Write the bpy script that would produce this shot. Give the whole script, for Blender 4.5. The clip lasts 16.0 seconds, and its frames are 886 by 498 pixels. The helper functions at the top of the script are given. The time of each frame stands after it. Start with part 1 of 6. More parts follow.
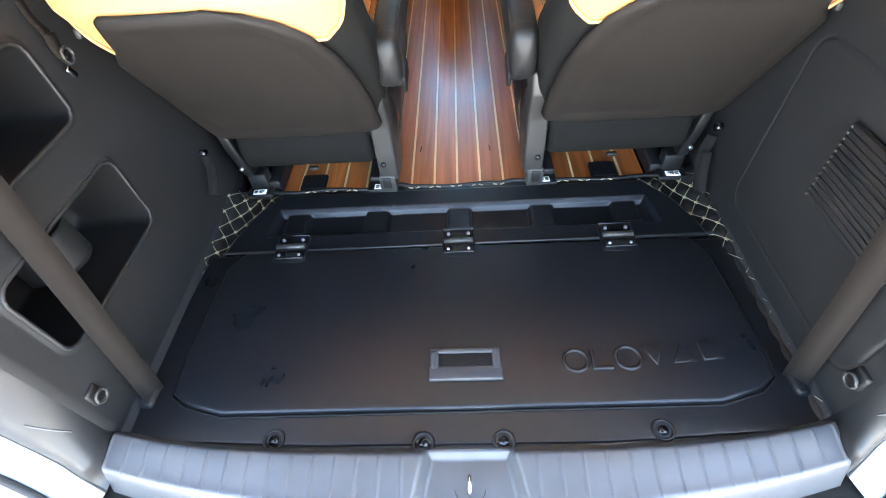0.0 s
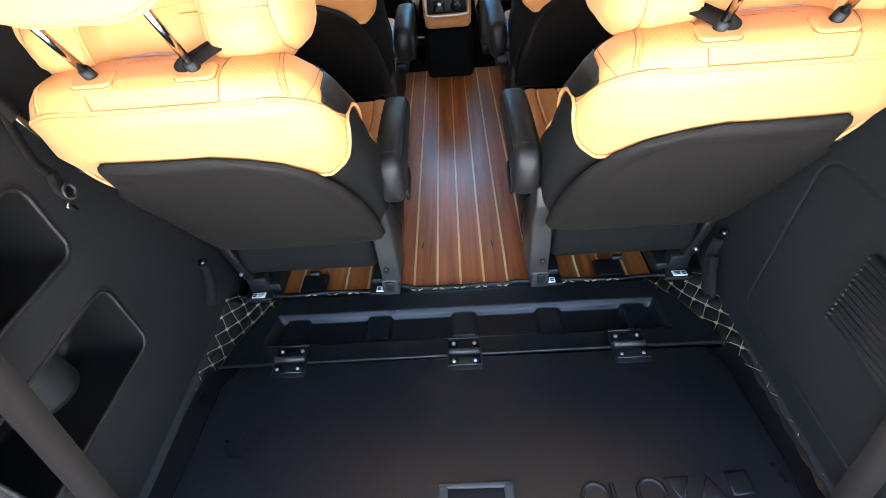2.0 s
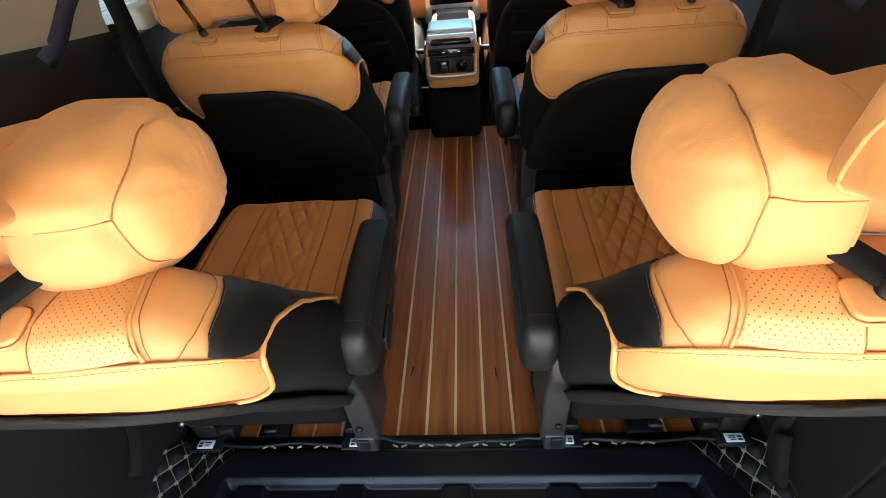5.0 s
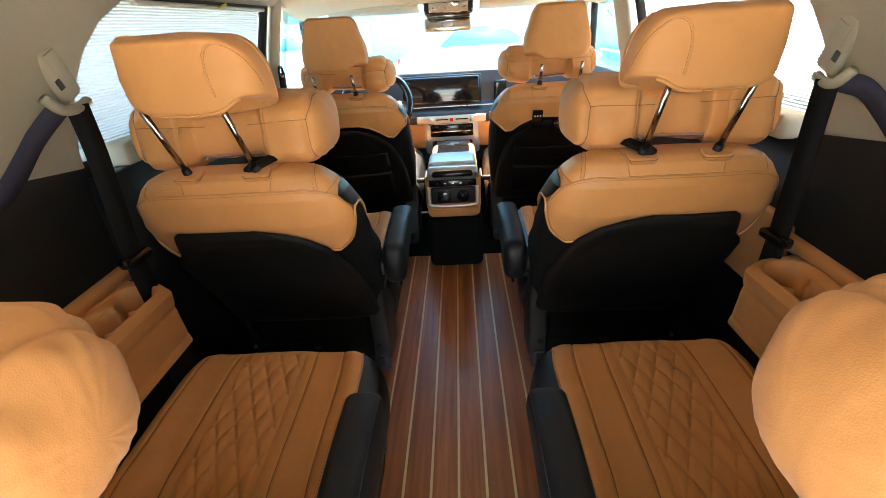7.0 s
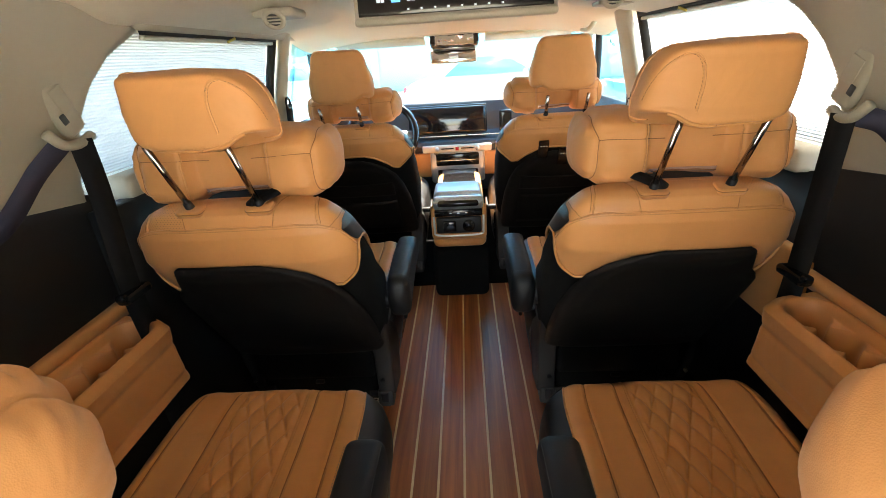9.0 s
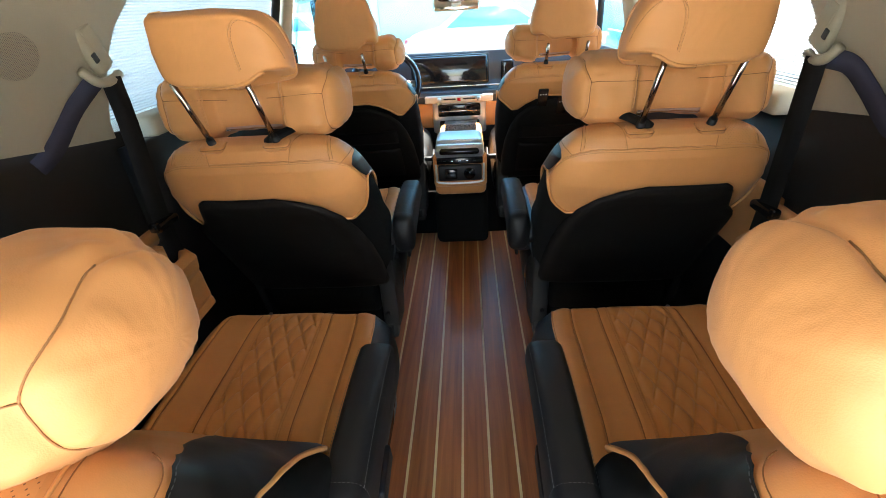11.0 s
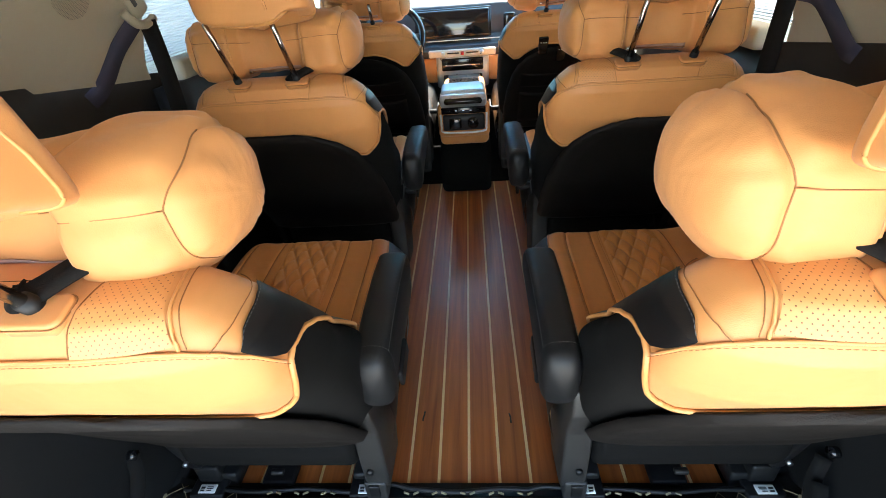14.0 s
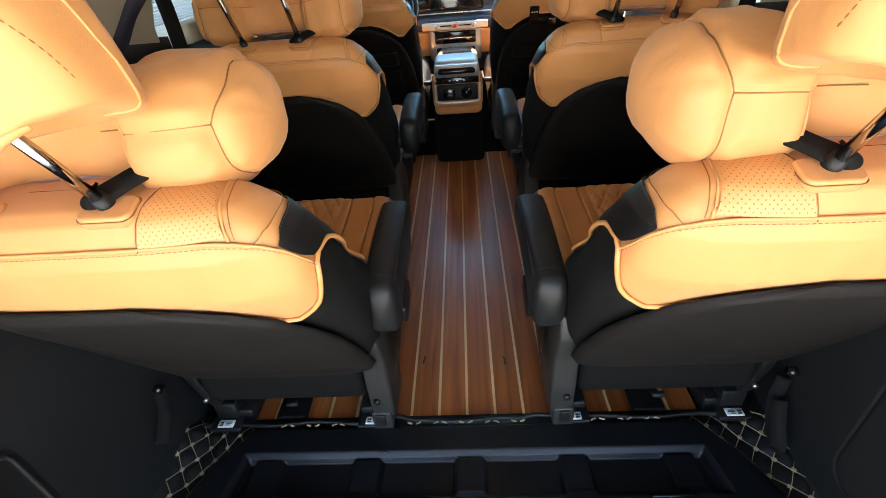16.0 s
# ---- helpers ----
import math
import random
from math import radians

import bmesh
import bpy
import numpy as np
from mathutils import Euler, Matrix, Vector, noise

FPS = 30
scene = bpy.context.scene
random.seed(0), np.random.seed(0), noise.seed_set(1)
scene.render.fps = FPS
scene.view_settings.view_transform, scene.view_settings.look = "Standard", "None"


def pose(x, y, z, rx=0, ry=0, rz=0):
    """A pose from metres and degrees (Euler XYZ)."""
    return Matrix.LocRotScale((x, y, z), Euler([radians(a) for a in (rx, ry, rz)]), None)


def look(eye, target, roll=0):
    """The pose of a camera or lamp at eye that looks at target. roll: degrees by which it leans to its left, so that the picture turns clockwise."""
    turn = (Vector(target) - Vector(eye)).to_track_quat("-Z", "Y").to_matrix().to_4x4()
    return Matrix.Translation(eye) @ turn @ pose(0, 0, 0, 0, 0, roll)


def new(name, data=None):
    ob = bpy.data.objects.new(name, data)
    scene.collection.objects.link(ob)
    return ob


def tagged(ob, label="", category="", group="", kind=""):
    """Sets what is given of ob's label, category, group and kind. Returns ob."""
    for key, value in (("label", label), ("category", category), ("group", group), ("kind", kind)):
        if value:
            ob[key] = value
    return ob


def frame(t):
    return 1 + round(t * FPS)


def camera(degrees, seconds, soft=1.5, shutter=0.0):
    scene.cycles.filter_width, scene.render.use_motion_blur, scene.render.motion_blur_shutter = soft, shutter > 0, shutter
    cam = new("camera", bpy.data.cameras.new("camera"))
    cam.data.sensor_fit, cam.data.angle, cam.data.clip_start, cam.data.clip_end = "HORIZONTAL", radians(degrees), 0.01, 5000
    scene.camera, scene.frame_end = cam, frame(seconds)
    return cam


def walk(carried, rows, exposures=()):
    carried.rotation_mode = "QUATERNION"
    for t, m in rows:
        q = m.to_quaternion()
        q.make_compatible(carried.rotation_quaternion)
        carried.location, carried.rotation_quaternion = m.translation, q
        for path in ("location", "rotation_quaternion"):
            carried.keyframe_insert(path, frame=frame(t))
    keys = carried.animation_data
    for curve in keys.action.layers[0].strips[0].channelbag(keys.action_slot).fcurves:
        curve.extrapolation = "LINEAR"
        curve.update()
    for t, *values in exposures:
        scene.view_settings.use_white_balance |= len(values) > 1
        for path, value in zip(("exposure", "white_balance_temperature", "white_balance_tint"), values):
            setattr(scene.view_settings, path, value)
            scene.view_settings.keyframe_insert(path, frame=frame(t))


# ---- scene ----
cam = camera(87.4, 16.0, 0.6)
PATH = [
    (0, (0.034, -1.135, 0.998), (-0.079, 0.191, -0.495), -5.8),
    (0.5, (0.032, -1.121, 1.004), (-0.069, 0.247, -0.452), -5.2),
    (1, (0.029, -1.094, 1.045), (-0.073, 0.355, -0.33), -5.1),
    (1.5, (0.025, -1.05, 1.074), (-0.081, 0.429, -0.269), -5.0),
    (2, (0.02, -1.003, 1.082), (-0.071, 0.487, -0.25), -5.6),
    (2.5, (0.029, -0.921, 1.073), (-0.086, 0.541, -0.288), -6.2),
    (3, (0.061, -0.819, 1.066), (-0.117, 0.643, -0.286), -6.4),
    (3.5, (0.096, -0.752, 1.066), (-0.158, 0.715, -0.269), -7.3),
    (4, (0.091, -0.715, 1.073), (-0.112, 0.767, -0.255), -6.5),
    (4.5, (0.082, -0.663, 1.113), (-0.109, 0.827, -0.207), -8.0),
    (5, (0.073, -0.587, 1.133), (-0.064, 0.954, -0.135), -5.6),
    (7.3, (0.046, -0.366, 1.127), (-0.048, 1.452, 0.297), -3.7),
    (7.5, (0.047, -0.354, 1.126), (-0.042, 1.474, 0.32), -3.8),
    (8, (0.046, -0.342, 1.127), (-0.039, 1.509, 0.374), -3.4),
    (8.5, (0.044, -0.34, 1.134), (-0.05, 1.515, 0.392), -3.3),
    (9, (0.045, -0.35, 1.138), (-0.069, 1.49, 0.364), -3.8),
    (11.5, (0.046, -0.493, 1.118), (-0.078, 1.263, 0.169), -3.6),
    (12, (0.051, -0.514, 1.111), (-0.07, 1.238, 0.153), -4.2),
    (12.5, (0.047, -0.545, 1.104), (-0.09, 1.194, 0.127), -4.2),
    (13, (0.046, -0.574, 1.099), (-0.096, 1.153, 0.099), -4.0),
    (13.5, (0.045, -0.6, 1.095), (-0.114, 1.109, 0.068), -4.7),
    (14, (0.043, -0.635, 1.092), (-0.103, 1.062, 0.044), -4.7),
    (14.5, (0.037, -0.665, 1.086), (-0.11, 1.017, 0.014), -5.1),
    (15, (0.043, -0.698, 1.078), (-0.085, 0.964, -0.026), -5.2),
    (15.5, (0.043, -0.729, 1.076), (-0.103, 0.938, -0.02), -5.1),
    (16, (0.033, -0.756, 1.066), (-0.087, 0.905, -0.043), -4.9),
]
walk(cam, [(t, look(eye, target, roll)) for t, eye, target, roll in PATH],
     exposures=[(0.0, 5.0, 7200, 11), (1.0, 5.15, 7100, 12), (1.5, 4.8, 7000, 12), (2.0, 4.3, 6800, 12), (2.5, 4.05, 6900, 12), (3.5, 3.7, 7200, 12), (5.0, 3.6, 7600, 12), (7.5, 3.76, 7600, 11), (9.0, 3.75, 7600, 11), (11.5, 3.7, 6750, 7), (13.0, 3.68, 6800, 7), (16.0, 3.4, 7400, 12)])

# ---- light ----
SUN_AZ, SUN_EL = 35.0, 58.0      # degrees from straight ahead towards the passenger side, and above the horizon
world = bpy.data.worlds.new("sky")
scene.world = world
world.use_nodes = True
wn = world.node_tree.nodes
sky = wn.new("ShaderNodeTexSky")
sky.sky_type = "NISHITA"
sky.sun_disc = False
sky.sun_elevation, sky.sun_rotation = radians(SUN_EL), radians(SUN_AZ)
world.node_tree.links.new(sky.outputs[0], wn["Background"].inputs[0])
wn["Background"].inputs[1].default_value = 0.15
sun_data = bpy.data.lights.new("sun", "SUN")
sun_data.energy, sun_data.angle, sun_data.color = 4.0, radians(0.5), (1.0, 0.95, 0.88)
sun = new("sun", sun_data)
_az, _el = radians(SUN_AZ), radians(SUN_EL)
sun.matrix_world = look((20 * math.sin(_az) * math.cos(_el), 20 * math.cos(_az) * math.cos(_el), 20 * math.sin(_el)), (0, 0, 0))


# ---- materials ----
def nodes_of(name):
    m = bpy.data.materials.new(name)
    m.use_nodes = True
    t = m.node_tree
    return m, t.nodes, t.links, t.nodes["Principled BSDF"]


def surface(name, colour, rough=0.5, metal=0.0, vary=0.12, fine=400.0, coarse=6.0, bump=0.15, depth=0.0006,
            kind="noise", spec=0.5, coat=0.0, sheen=0.0, rough_vary=0.12):
    """A plain surface with variation at two scales and fine relief, in metres of object space."""
    m, n, l, b = nodes_of(name)
    tc = n.new("ShaderNodeTexCoord")
    big = n.new("ShaderNodeTexNoise")
    big.inputs["Scale"].default_value, big.inputs["Detail"].default_value = coarse, 4
    l.new(tc.outputs["Object"], big.inputs["Vector"])
    if kind == "grain":
        small = n.new("ShaderNodeTexVoronoi")
    else:
        small = n.new("ShaderNodeTexNoise")
        small.inputs["Detail"].default_value = 3
    small.inputs["Scale"].default_value = fine
    l.new(tc.outputs["Object"], small.inputs["Vector"])
    sout = small.outputs["Distance"] if kind == "grain" else small.outputs["Fac"]
    ramp = n.new("ShaderNodeMapRange")
    ramp.inputs["To Min"].default_value, ramp.inputs["To Max"].default_value = 1 - vary, 1 + vary
    l.new(big.outputs["Fac"], ramp.inputs["Value"])
    fr = n.new("ShaderNodeMapRange")
    fr.inputs["To Min"].default_value, fr.inputs["To Max"].default_value = 1 - vary * 0.6, 1 + vary * 0.6
    l.new(sout, fr.inputs["Value"])
    mul = n.new("ShaderNodeMath")
    mul.operation = "MULTIPLY"
    l.new(ramp.outputs[0], mul.inputs[0])
    l.new(fr.outputs[0], mul.inputs[1])
    mix = n.new("ShaderNodeVectorMath")
    mix.operation = "SCALE"
    mix.inputs[0].default_value = colour
    l.new(mul.outputs[0], mix.inputs["Scale"])
    l.new(mix.outputs[0], b.inputs["Base Color"])
    rr = n.new("ShaderNodeMapRange")
    rr.inputs["To Min"].default_value, rr.inputs["To Max"].default_value = max(0.02, rough - rough_vary), min(1, rough + rough_vary)
    l.new(big.outputs["Fac"], rr.inputs["Value"])
    l.new(rr.outputs[0], b.inputs["Roughness"])
    b.inputs["Metallic"].default_value = metal
    b.inputs["Specular IOR Level"].default_value = spec
    b.inputs["Coat Weight"].default_value = coat
    b.inputs["Coat Roughness"].default_value = 0.1
    b.inputs["Sheen Weight"].default_value = sheen
    if bump:
        bp = n.new("ShaderNodeBump")
        bp.inputs["Strength"].default_value, bp.inputs["Distance"].default_value = bump, depth
        l.new(sout, bp.inputs["Height"])
        l.new(bp.outputs[0], b.inputs["Normal"])
    return m


def soft_leather(name, colour, rough=0.42, wrinkle=0.5, sheen=0.08):
    """Leatherette: pebbled grain and slack, soft creases."""
    m, n, l, b = nodes_of(name)
    tc = n.new("ShaderNodeTexCoord")
    cells = n.new("ShaderNodeTexVoronoi")
    cells.inputs["Scale"].default_value = 750
    l.new(tc.outputs["Object"], cells.inputs["Vector"])
    big = n.new("ShaderNodeTexNoise")
    big.inputs["Scale"].default_value, big.inputs["Detail"].default_value, big.inputs["Distortion"].default_value = 9, 3, 0.6
    l.new(tc.outputs["Object"], big.inputs["Vector"])
    info = n.new("ShaderNodeObjectInfo")
    hue = n.new("ShaderNodeMapRange")
    hue.inputs["To Min"].default_value, hue.inputs["To Max"].default_value = 0.88, 1.12
    l.new(big.outputs["Fac"], hue.inputs["Value"])
    own = n.new("ShaderNodeMapRange")
    own.inputs["To Min"].default_value, own.inputs["To Max"].default_value = 0.96, 1.04
    l.new(info.outputs["Random"], own.inputs["Value"])
    mul = n.new("ShaderNodeMath")
    mul.operation = "MULTIPLY"
    l.new(hue.outputs[0], mul.inputs[0])
    l.new(own.outputs[0], mul.inputs[1])
    col = n.new("ShaderNodeVectorMath")
    col.operation = "SCALE"
    col.inputs[0].default_value = colour
    l.new(mul.outputs[0], col.inputs["Scale"])
    l.new(col.outputs[0], b.inputs["Base Color"])
    rr = n.new("ShaderNodeMapRange")
    rr.inputs["To Min"].default_value, rr.inputs["To Max"].default_value = rough - 0.08, rough + 0.12
    l.new(big.outputs["Fac"], rr.inputs["Value"])
    l.new(rr.outputs[0], b.inputs["Roughness"])
    b.inputs["Sheen Weight"].default_value = sheen
    b.inputs["Specular IOR Level"].default_value = 0.38
    b1 = n.new("ShaderNodeBump")
    b1.inputs["Strength"].default_value, b1.inputs["Distance"].default_value = wrinkle, 0.006
    l.new(big.outputs["Fac"], b1.inputs["Height"])
    b2 = n.new("ShaderNodeBump")
    b2.inputs["Strength"].default_value, b2.inputs["Distance"].default_value = 0.18, 0.0005
    l.new(cells.outputs["Distance"], b2.inputs["Height"])
    l.new(b1.outputs[0], b2.inputs["Normal"])
    l.new(b2.outputs[0], b.inputs["Normal"])
    return m


def perforated(name, colour, pitch=0.0070, hole=0.0085, dark=(0.17, 0.07, 0.02)):
    """Leatherette with rows of punched holes, laid out on the panel's own metres."""
    m, n, l, b = nodes_of(name)
    uv = n.new("ShaderNodeUVMap")
    sep = n.new("ShaderNodeSeparateXYZ")
    l.new(uv.outputs[0], sep.inputs[0])

    def wave(sock, off):
        a = n.new("ShaderNodeMath")
        a.operation = "MULTIPLY_ADD"
        a.inputs[1].default_value, a.inputs[2].default_value = 1 / pitch, off
        l.new(sock, a.inputs[0])
        f = n.new("ShaderNodeMath")
        f.operation = "FRACT"
        l.new(a.outputs[0], f.inputs[0])
        s = n.new("ShaderNodeMath")
        s.operation = "SUBTRACT"
        s.inputs[1].default_value = 0.5
        l.new(f.outputs[0], s.inputs[0])
        p = n.new("ShaderNodeMath")
        p.operation = "POWER"
        p.inputs[1].default_value = 2
        l.new(s.outputs[0], p.inputs[0])
        return p.outputs[0]

    def dots(off):
        add = n.new("ShaderNodeMath")
        l.new(wave(sep.outputs[0], off), add.inputs[0])
        l.new(wave(sep.outputs[1], off), add.inputs[1])
        lt = n.new("ShaderNodeMath")
        lt.operation = "LESS_THAN"
        lt.inputs[1].default_value = hole
        l.new(add.outputs[0], lt.inputs[0])
        return lt.outputs[0]
    mx = n.new("ShaderNodeMath")
    mx.operation = "MAXIMUM"
    l.new(dots(0.0), mx.inputs[0])
    l.new(dots(0.5), mx.inputs[1])
    mix = n.new("ShaderNodeMix")
    mix.data_type = "RGBA"
    mix.inputs[6].default_value, mix.inputs[7].default_value = (*colour, 1), (*dark, 1)
    l.new(mx.outputs[0], mix.inputs[0])
    l.new(mix.outputs[2], b.inputs["Base Color"])
    b.inputs["Roughness"].default_value = 0.45
    bp = n.new("ShaderNodeBump")
    bp.invert = True
    bp.inputs["Strength"].default_value, bp.inputs["Distance"].default_value = 0.6, 0.001
    l.new(mx.outputs[0], bp.inputs["Height"])
    l.new(bp.outputs[0], b.inputs["Normal"])
    return m


def teak(name, dark, light):
    """Lacquered hardwood: streaks along y, pores, and a tone of its own for each plank."""
    m, n, l, b = nodes_of(name)
    tc = n.new("ShaderNodeTexCoord")
    info = n.new("ShaderNodeObjectInfo")
    mp = n.new("ShaderNodeMapping")
    mp.inputs["Scale"].default_value = (38, 1.6, 38)
    off = n.new("ShaderNodeVectorMath")
    off.operation = "SCALE"
    off.inputs[0].default_value = (3.0, 7.0, 1.0)
    l.new(info.outputs["Random"], off.inputs["Scale"])
    add = n.new("ShaderNodeVectorMath")
    l.new(tc.outputs["Object"], add.inputs[0])
    l.new(off.outputs[0], add.inputs[1])
    l.new(add.outputs[0], mp.inputs["Vector"])
    grain = n.new("ShaderNodeTexNoise")
    grain.inputs["Scale"].default_value, grain.inputs["Detail"].default_value, grain.inputs["Distortion"].default_value = 1.0, 6, 0.9
    l.new(mp.outputs[0], grain.inputs["Vector"])
    mp2 = n.new("ShaderNodeMapping")
    mp2.inputs["Scale"].default_value = (300, 9, 300)
    l.new(add.outputs[0], mp2.inputs["Vector"])
    pore = n.new("ShaderNodeTexNoise")
    pore.inputs["Scale"].default_value, pore.inputs["Detail"].default_value = 1.0, 3
    l.new(mp2.outputs[0], pore.inputs["Vector"])
    cr = n.new("ShaderNodeValToRGB")
    cr.color_ramp.elements[0].position, cr.color_ramp.elements[0].color = 0.3, (*dark, 1)
    cr.color_ramp.elements[1].position, cr.color_ramp.elements[1].color = 0.72, (*light, 1)
    l.new(grain.outputs["Fac"], cr.inputs[0])
    pr = n.new("ShaderNodeMapRange")
    pr.inputs["To Min"].default_value, pr.inputs["To Max"].default_value = 0.84, 1.10
    l.new(pore.outputs["Fac"], pr.inputs["Value"])
    tone = n.new("ShaderNodeMapRange")
    tone.inputs["To Min"].default_value, tone.inputs["To Max"].default_value = 0.8, 1.2
    l.new(info.outputs["Random"], tone.inputs["Value"])
    mul = n.new("ShaderNodeMath")
    mul.operation = "MULTIPLY"
    l.new(pr.outputs[0], mul.inputs[0])
    l.new(tone.outputs[0], mul.inputs[1])
    sc = n.new("ShaderNodeVectorMath")
    sc.operation = "SCALE"
    l.new(cr.outputs[0], sc.inputs[0])
    l.new(mul.outputs[0], sc.inputs["Scale"])
    l.new(sc.outputs[0], b.inputs["Base Color"])
    b.inputs["Roughness"].default_value = 0.42
    b.inputs["Specular IOR Level"].default_value = 0.3
    b.inputs["Coat Weight"].default_value = 0.8
    b.inputs["Coat Roughness"].default_value = 0.30
    bp = n.new("ShaderNodeBump")
    bp.inputs["Strength"].default_value, bp.inputs["Distance"].default_value = 0.12, 0.0006
    l.new(pore.outputs["Fac"], bp.inputs["Height"])
    l.new(bp.outputs[0], b.inputs["Normal"])
    return m


def clear_glass(name, tint=(0.9, 0.97, 0.96)):
    m, n, l, b = nodes_of(name)
    out = n["Material Output"]
    tr = n.new("ShaderNodeBsdfTransparent")
    tr.inputs[0].default_value = (*tint, 1)
    gl = n.new("ShaderNodeBsdfGlossy")
    gl.inputs["Roughness"].default_value = 0.02
    lw = n.new("ShaderNodeLayerWeight")
    lw.inputs[0].default_value = 0.5
    po = n.new("ShaderNodeMath")
    po.operation = "POWER"
    po.inputs[1].default_value = 5
    l.new(lw.outputs["Facing"], po.inputs[0])
    fr = n.new("ShaderNodeMath")
    fr.operation = "MULTIPLY_ADD"
    fr.inputs[1].default_value, fr.inputs[2].default_value = 0.6, 0.03
    l.new(po.outputs[0], fr.inputs[0])
    mix = n.new("ShaderNodeMixShader")
    l.new(fr.outputs[0], mix.inputs[0])
    l.new(tr.outputs[0], mix.inputs[1])
    l.new(gl.outputs[0], mix.inputs[2])
    l.new(mix.outputs[0], out.inputs["Surface"])
    n.remove(b)
    return m


def blind_cloth(name):
    """Thin pleated cloth that lets daylight through."""
    m, n, l, b = nodes_of(name)
    out = n["Material Output"]
    tc = n.new("ShaderNodeTexCoord")
    no = n.new("ShaderNodeTexNoise")
    no.inputs["Scale"].default_value = 220
    l.new(tc.outputs["Object"], no.inputs["Vector"])
    cr = n.new("ShaderNodeMapRange")
    cr.inputs["To Min"].default_value, cr.inputs["To Max"].default_value = 0.31, 0.38
    l.new(no.outputs["Fac"], cr.inputs["Value"])
    tl = n.new("ShaderNodeBsdfTranslucent")
    df = n.new("ShaderNodeBsdfDiffuse")
    l.new(cr.outputs[0], tl.inputs[0])
    l.new(cr.outputs[0], df.inputs[0])
    mix = n.new("ShaderNodeMixShader")
    mix.inputs[0].default_value = 0.35
    l.new(tl.outputs[0], mix.inputs[1])
    l.new(df.outputs[0], mix.inputs[2])
    l.new(mix.outputs[0], out.inputs["Surface"])
    n.remove(b)
    return m


def lit(name, colour, strength):
    m, n, l, b = nodes_of(name)
    b.inputs["Base Color"].default_value = (*colour, 1)
    b.inputs["Emission Color"].default_value = (*colour, 1)
    b.inputs["Emission Strength"].default_value = strength
    return m


TAN = (0.60, 0.262, 0.087)
M_TAN = soft_leather("tan_leatherette", TAN, 0.45)
M_TAN_SLACK = soft_leather("tan_leatherette_slack", TAN, 0.55, 0.95)
M_PERF = perforated("perforated_leatherette", TAN)
M_PIPE = surface("tan_piping", (0.61, 0.275, 0.09), 0.45, bump=0.1)
M_STITCH = surface("brown_stitching", (0.27, 0.115, 0.036), 0.8, bump=0.0)
M_THREAD = surface("beige_thread", (0.34, 0.28, 0.17), 0.75, bump=0.1, fine=900)
M_GREYTHREAD = surface("grey_thread", (0.11, 0.11, 0.11), 0.8, bump=0.0)
M_VINYL = soft_leather("black_vinyl", (0.0058, 0.0060, 0.0066), 0.41, 0.2, 0.0)
M_ARM = soft_leather("black_armrest_vinyl", (0.0050, 0.0052, 0.0058), 0.54, 0.3, 0.0)
M_MAT = soft_leather("black_quilted_vinyl", (0.006, 0.006, 0.0062), 0.46, 0.2, 0.0)
M_FABRIC = surface("black_fabric", (0.0062, 0.006, 0.0058), 0.95, fine=1400, bump=0.5, depth=0.0006, kind="grain", spec=0.10)
M_SHELL = surface("charcoal_back_shell", (0.0092, 0.0076, 0.0067), 0.62, fine=620, bump=0.6, kind="grain", coarse=9, spec=0.18, vary=0.2)
M_PLASTIC = surface("black_moulded_plastic", (0.006, 0.006, 0.0066), 0.5, fine=800, bump=0.3, kind="grain", spec=0.35)
M_TRIM = surface("dark_side_trim_plastic", (0.0092, 0.0093, 0.0098), 0.54, fine=850, bump=0.4, kind="grain", coarse=5, vary=0.25, spec=0.38)
M_GREYPL = surface("dark_grey_plastic", (0.022, 0.0208, 0.0196), 0.5, fine=900, bump=0.25, kind="grain")
M_BOARD = surface("satin_black_board", (0.0064, 0.0070, 0.0084), 0.30, fine=800, bump=0.4, depth=0.0005, kind="grain", coarse=7, rough_vary=0.07, spec=0.34, vary=0.2)
M_SILL = surface("grey_scuff_plastic", (0.058, 0.061, 0.066), 0.40, fine=900, bump=0.25, kind="grain", vary=0.18, coarse=14)
M_CORNER = surface("grey_corner_plastic", (0.0095, 0.0102, 0.0114), 0.50, fine=900, bump=0.3, kind="grain", vary=0.18, coarse=6)
M_HANDLE = surface("grey_handle_plastic", (0.034, 0.035, 0.038), 0.45, fine=900, bump=0.25, kind="grain")
M_CARPET = surface("black_carpet", (0.004, 0.004, 0.004), 0.97, fine=700, bump=0.8, depth=0.002, spec=0.15)
M_BEIGE = surface("beige_trim_plastic", (0.375, 0.335, 0.25), 0.62, fine=900, bump=0.2, kind="grain", vary=0.06)
M_SLIDER = surface("warm_beige_plastic", (0.33, 0.29, 0.21), 0.5, fine=900, bump=0.1, kind="grain", vary=0.05)
M_HEADLINER = surface("cream_headliner_cloth", (0.58, 0.53, 0.405), 0.92, fine=1500, bump=0.4, vary=0.06)
M_GRILLE = perforated("beige_speaker_grille", (0.34, 0.30, 0.225), 0.0044, 0.030, (0.05, 0.045, 0.035))
M_CHROME = surface("chrome", (0.72, 0.72, 0.72), 0.13, 1.0, bump=0.0, vary=0.03, rough_vary=0.04)
M_POST = surface("bronzed_chrome", (0.46, 0.42, 0.39), 0.14, 1.0, bump=0.0, vary=0.04, rough_vary=0.04)
M_STEEL = surface("zinc_steel", (0.55, 0.56, 0.58), 0.32, 1.0, bump=0.05)
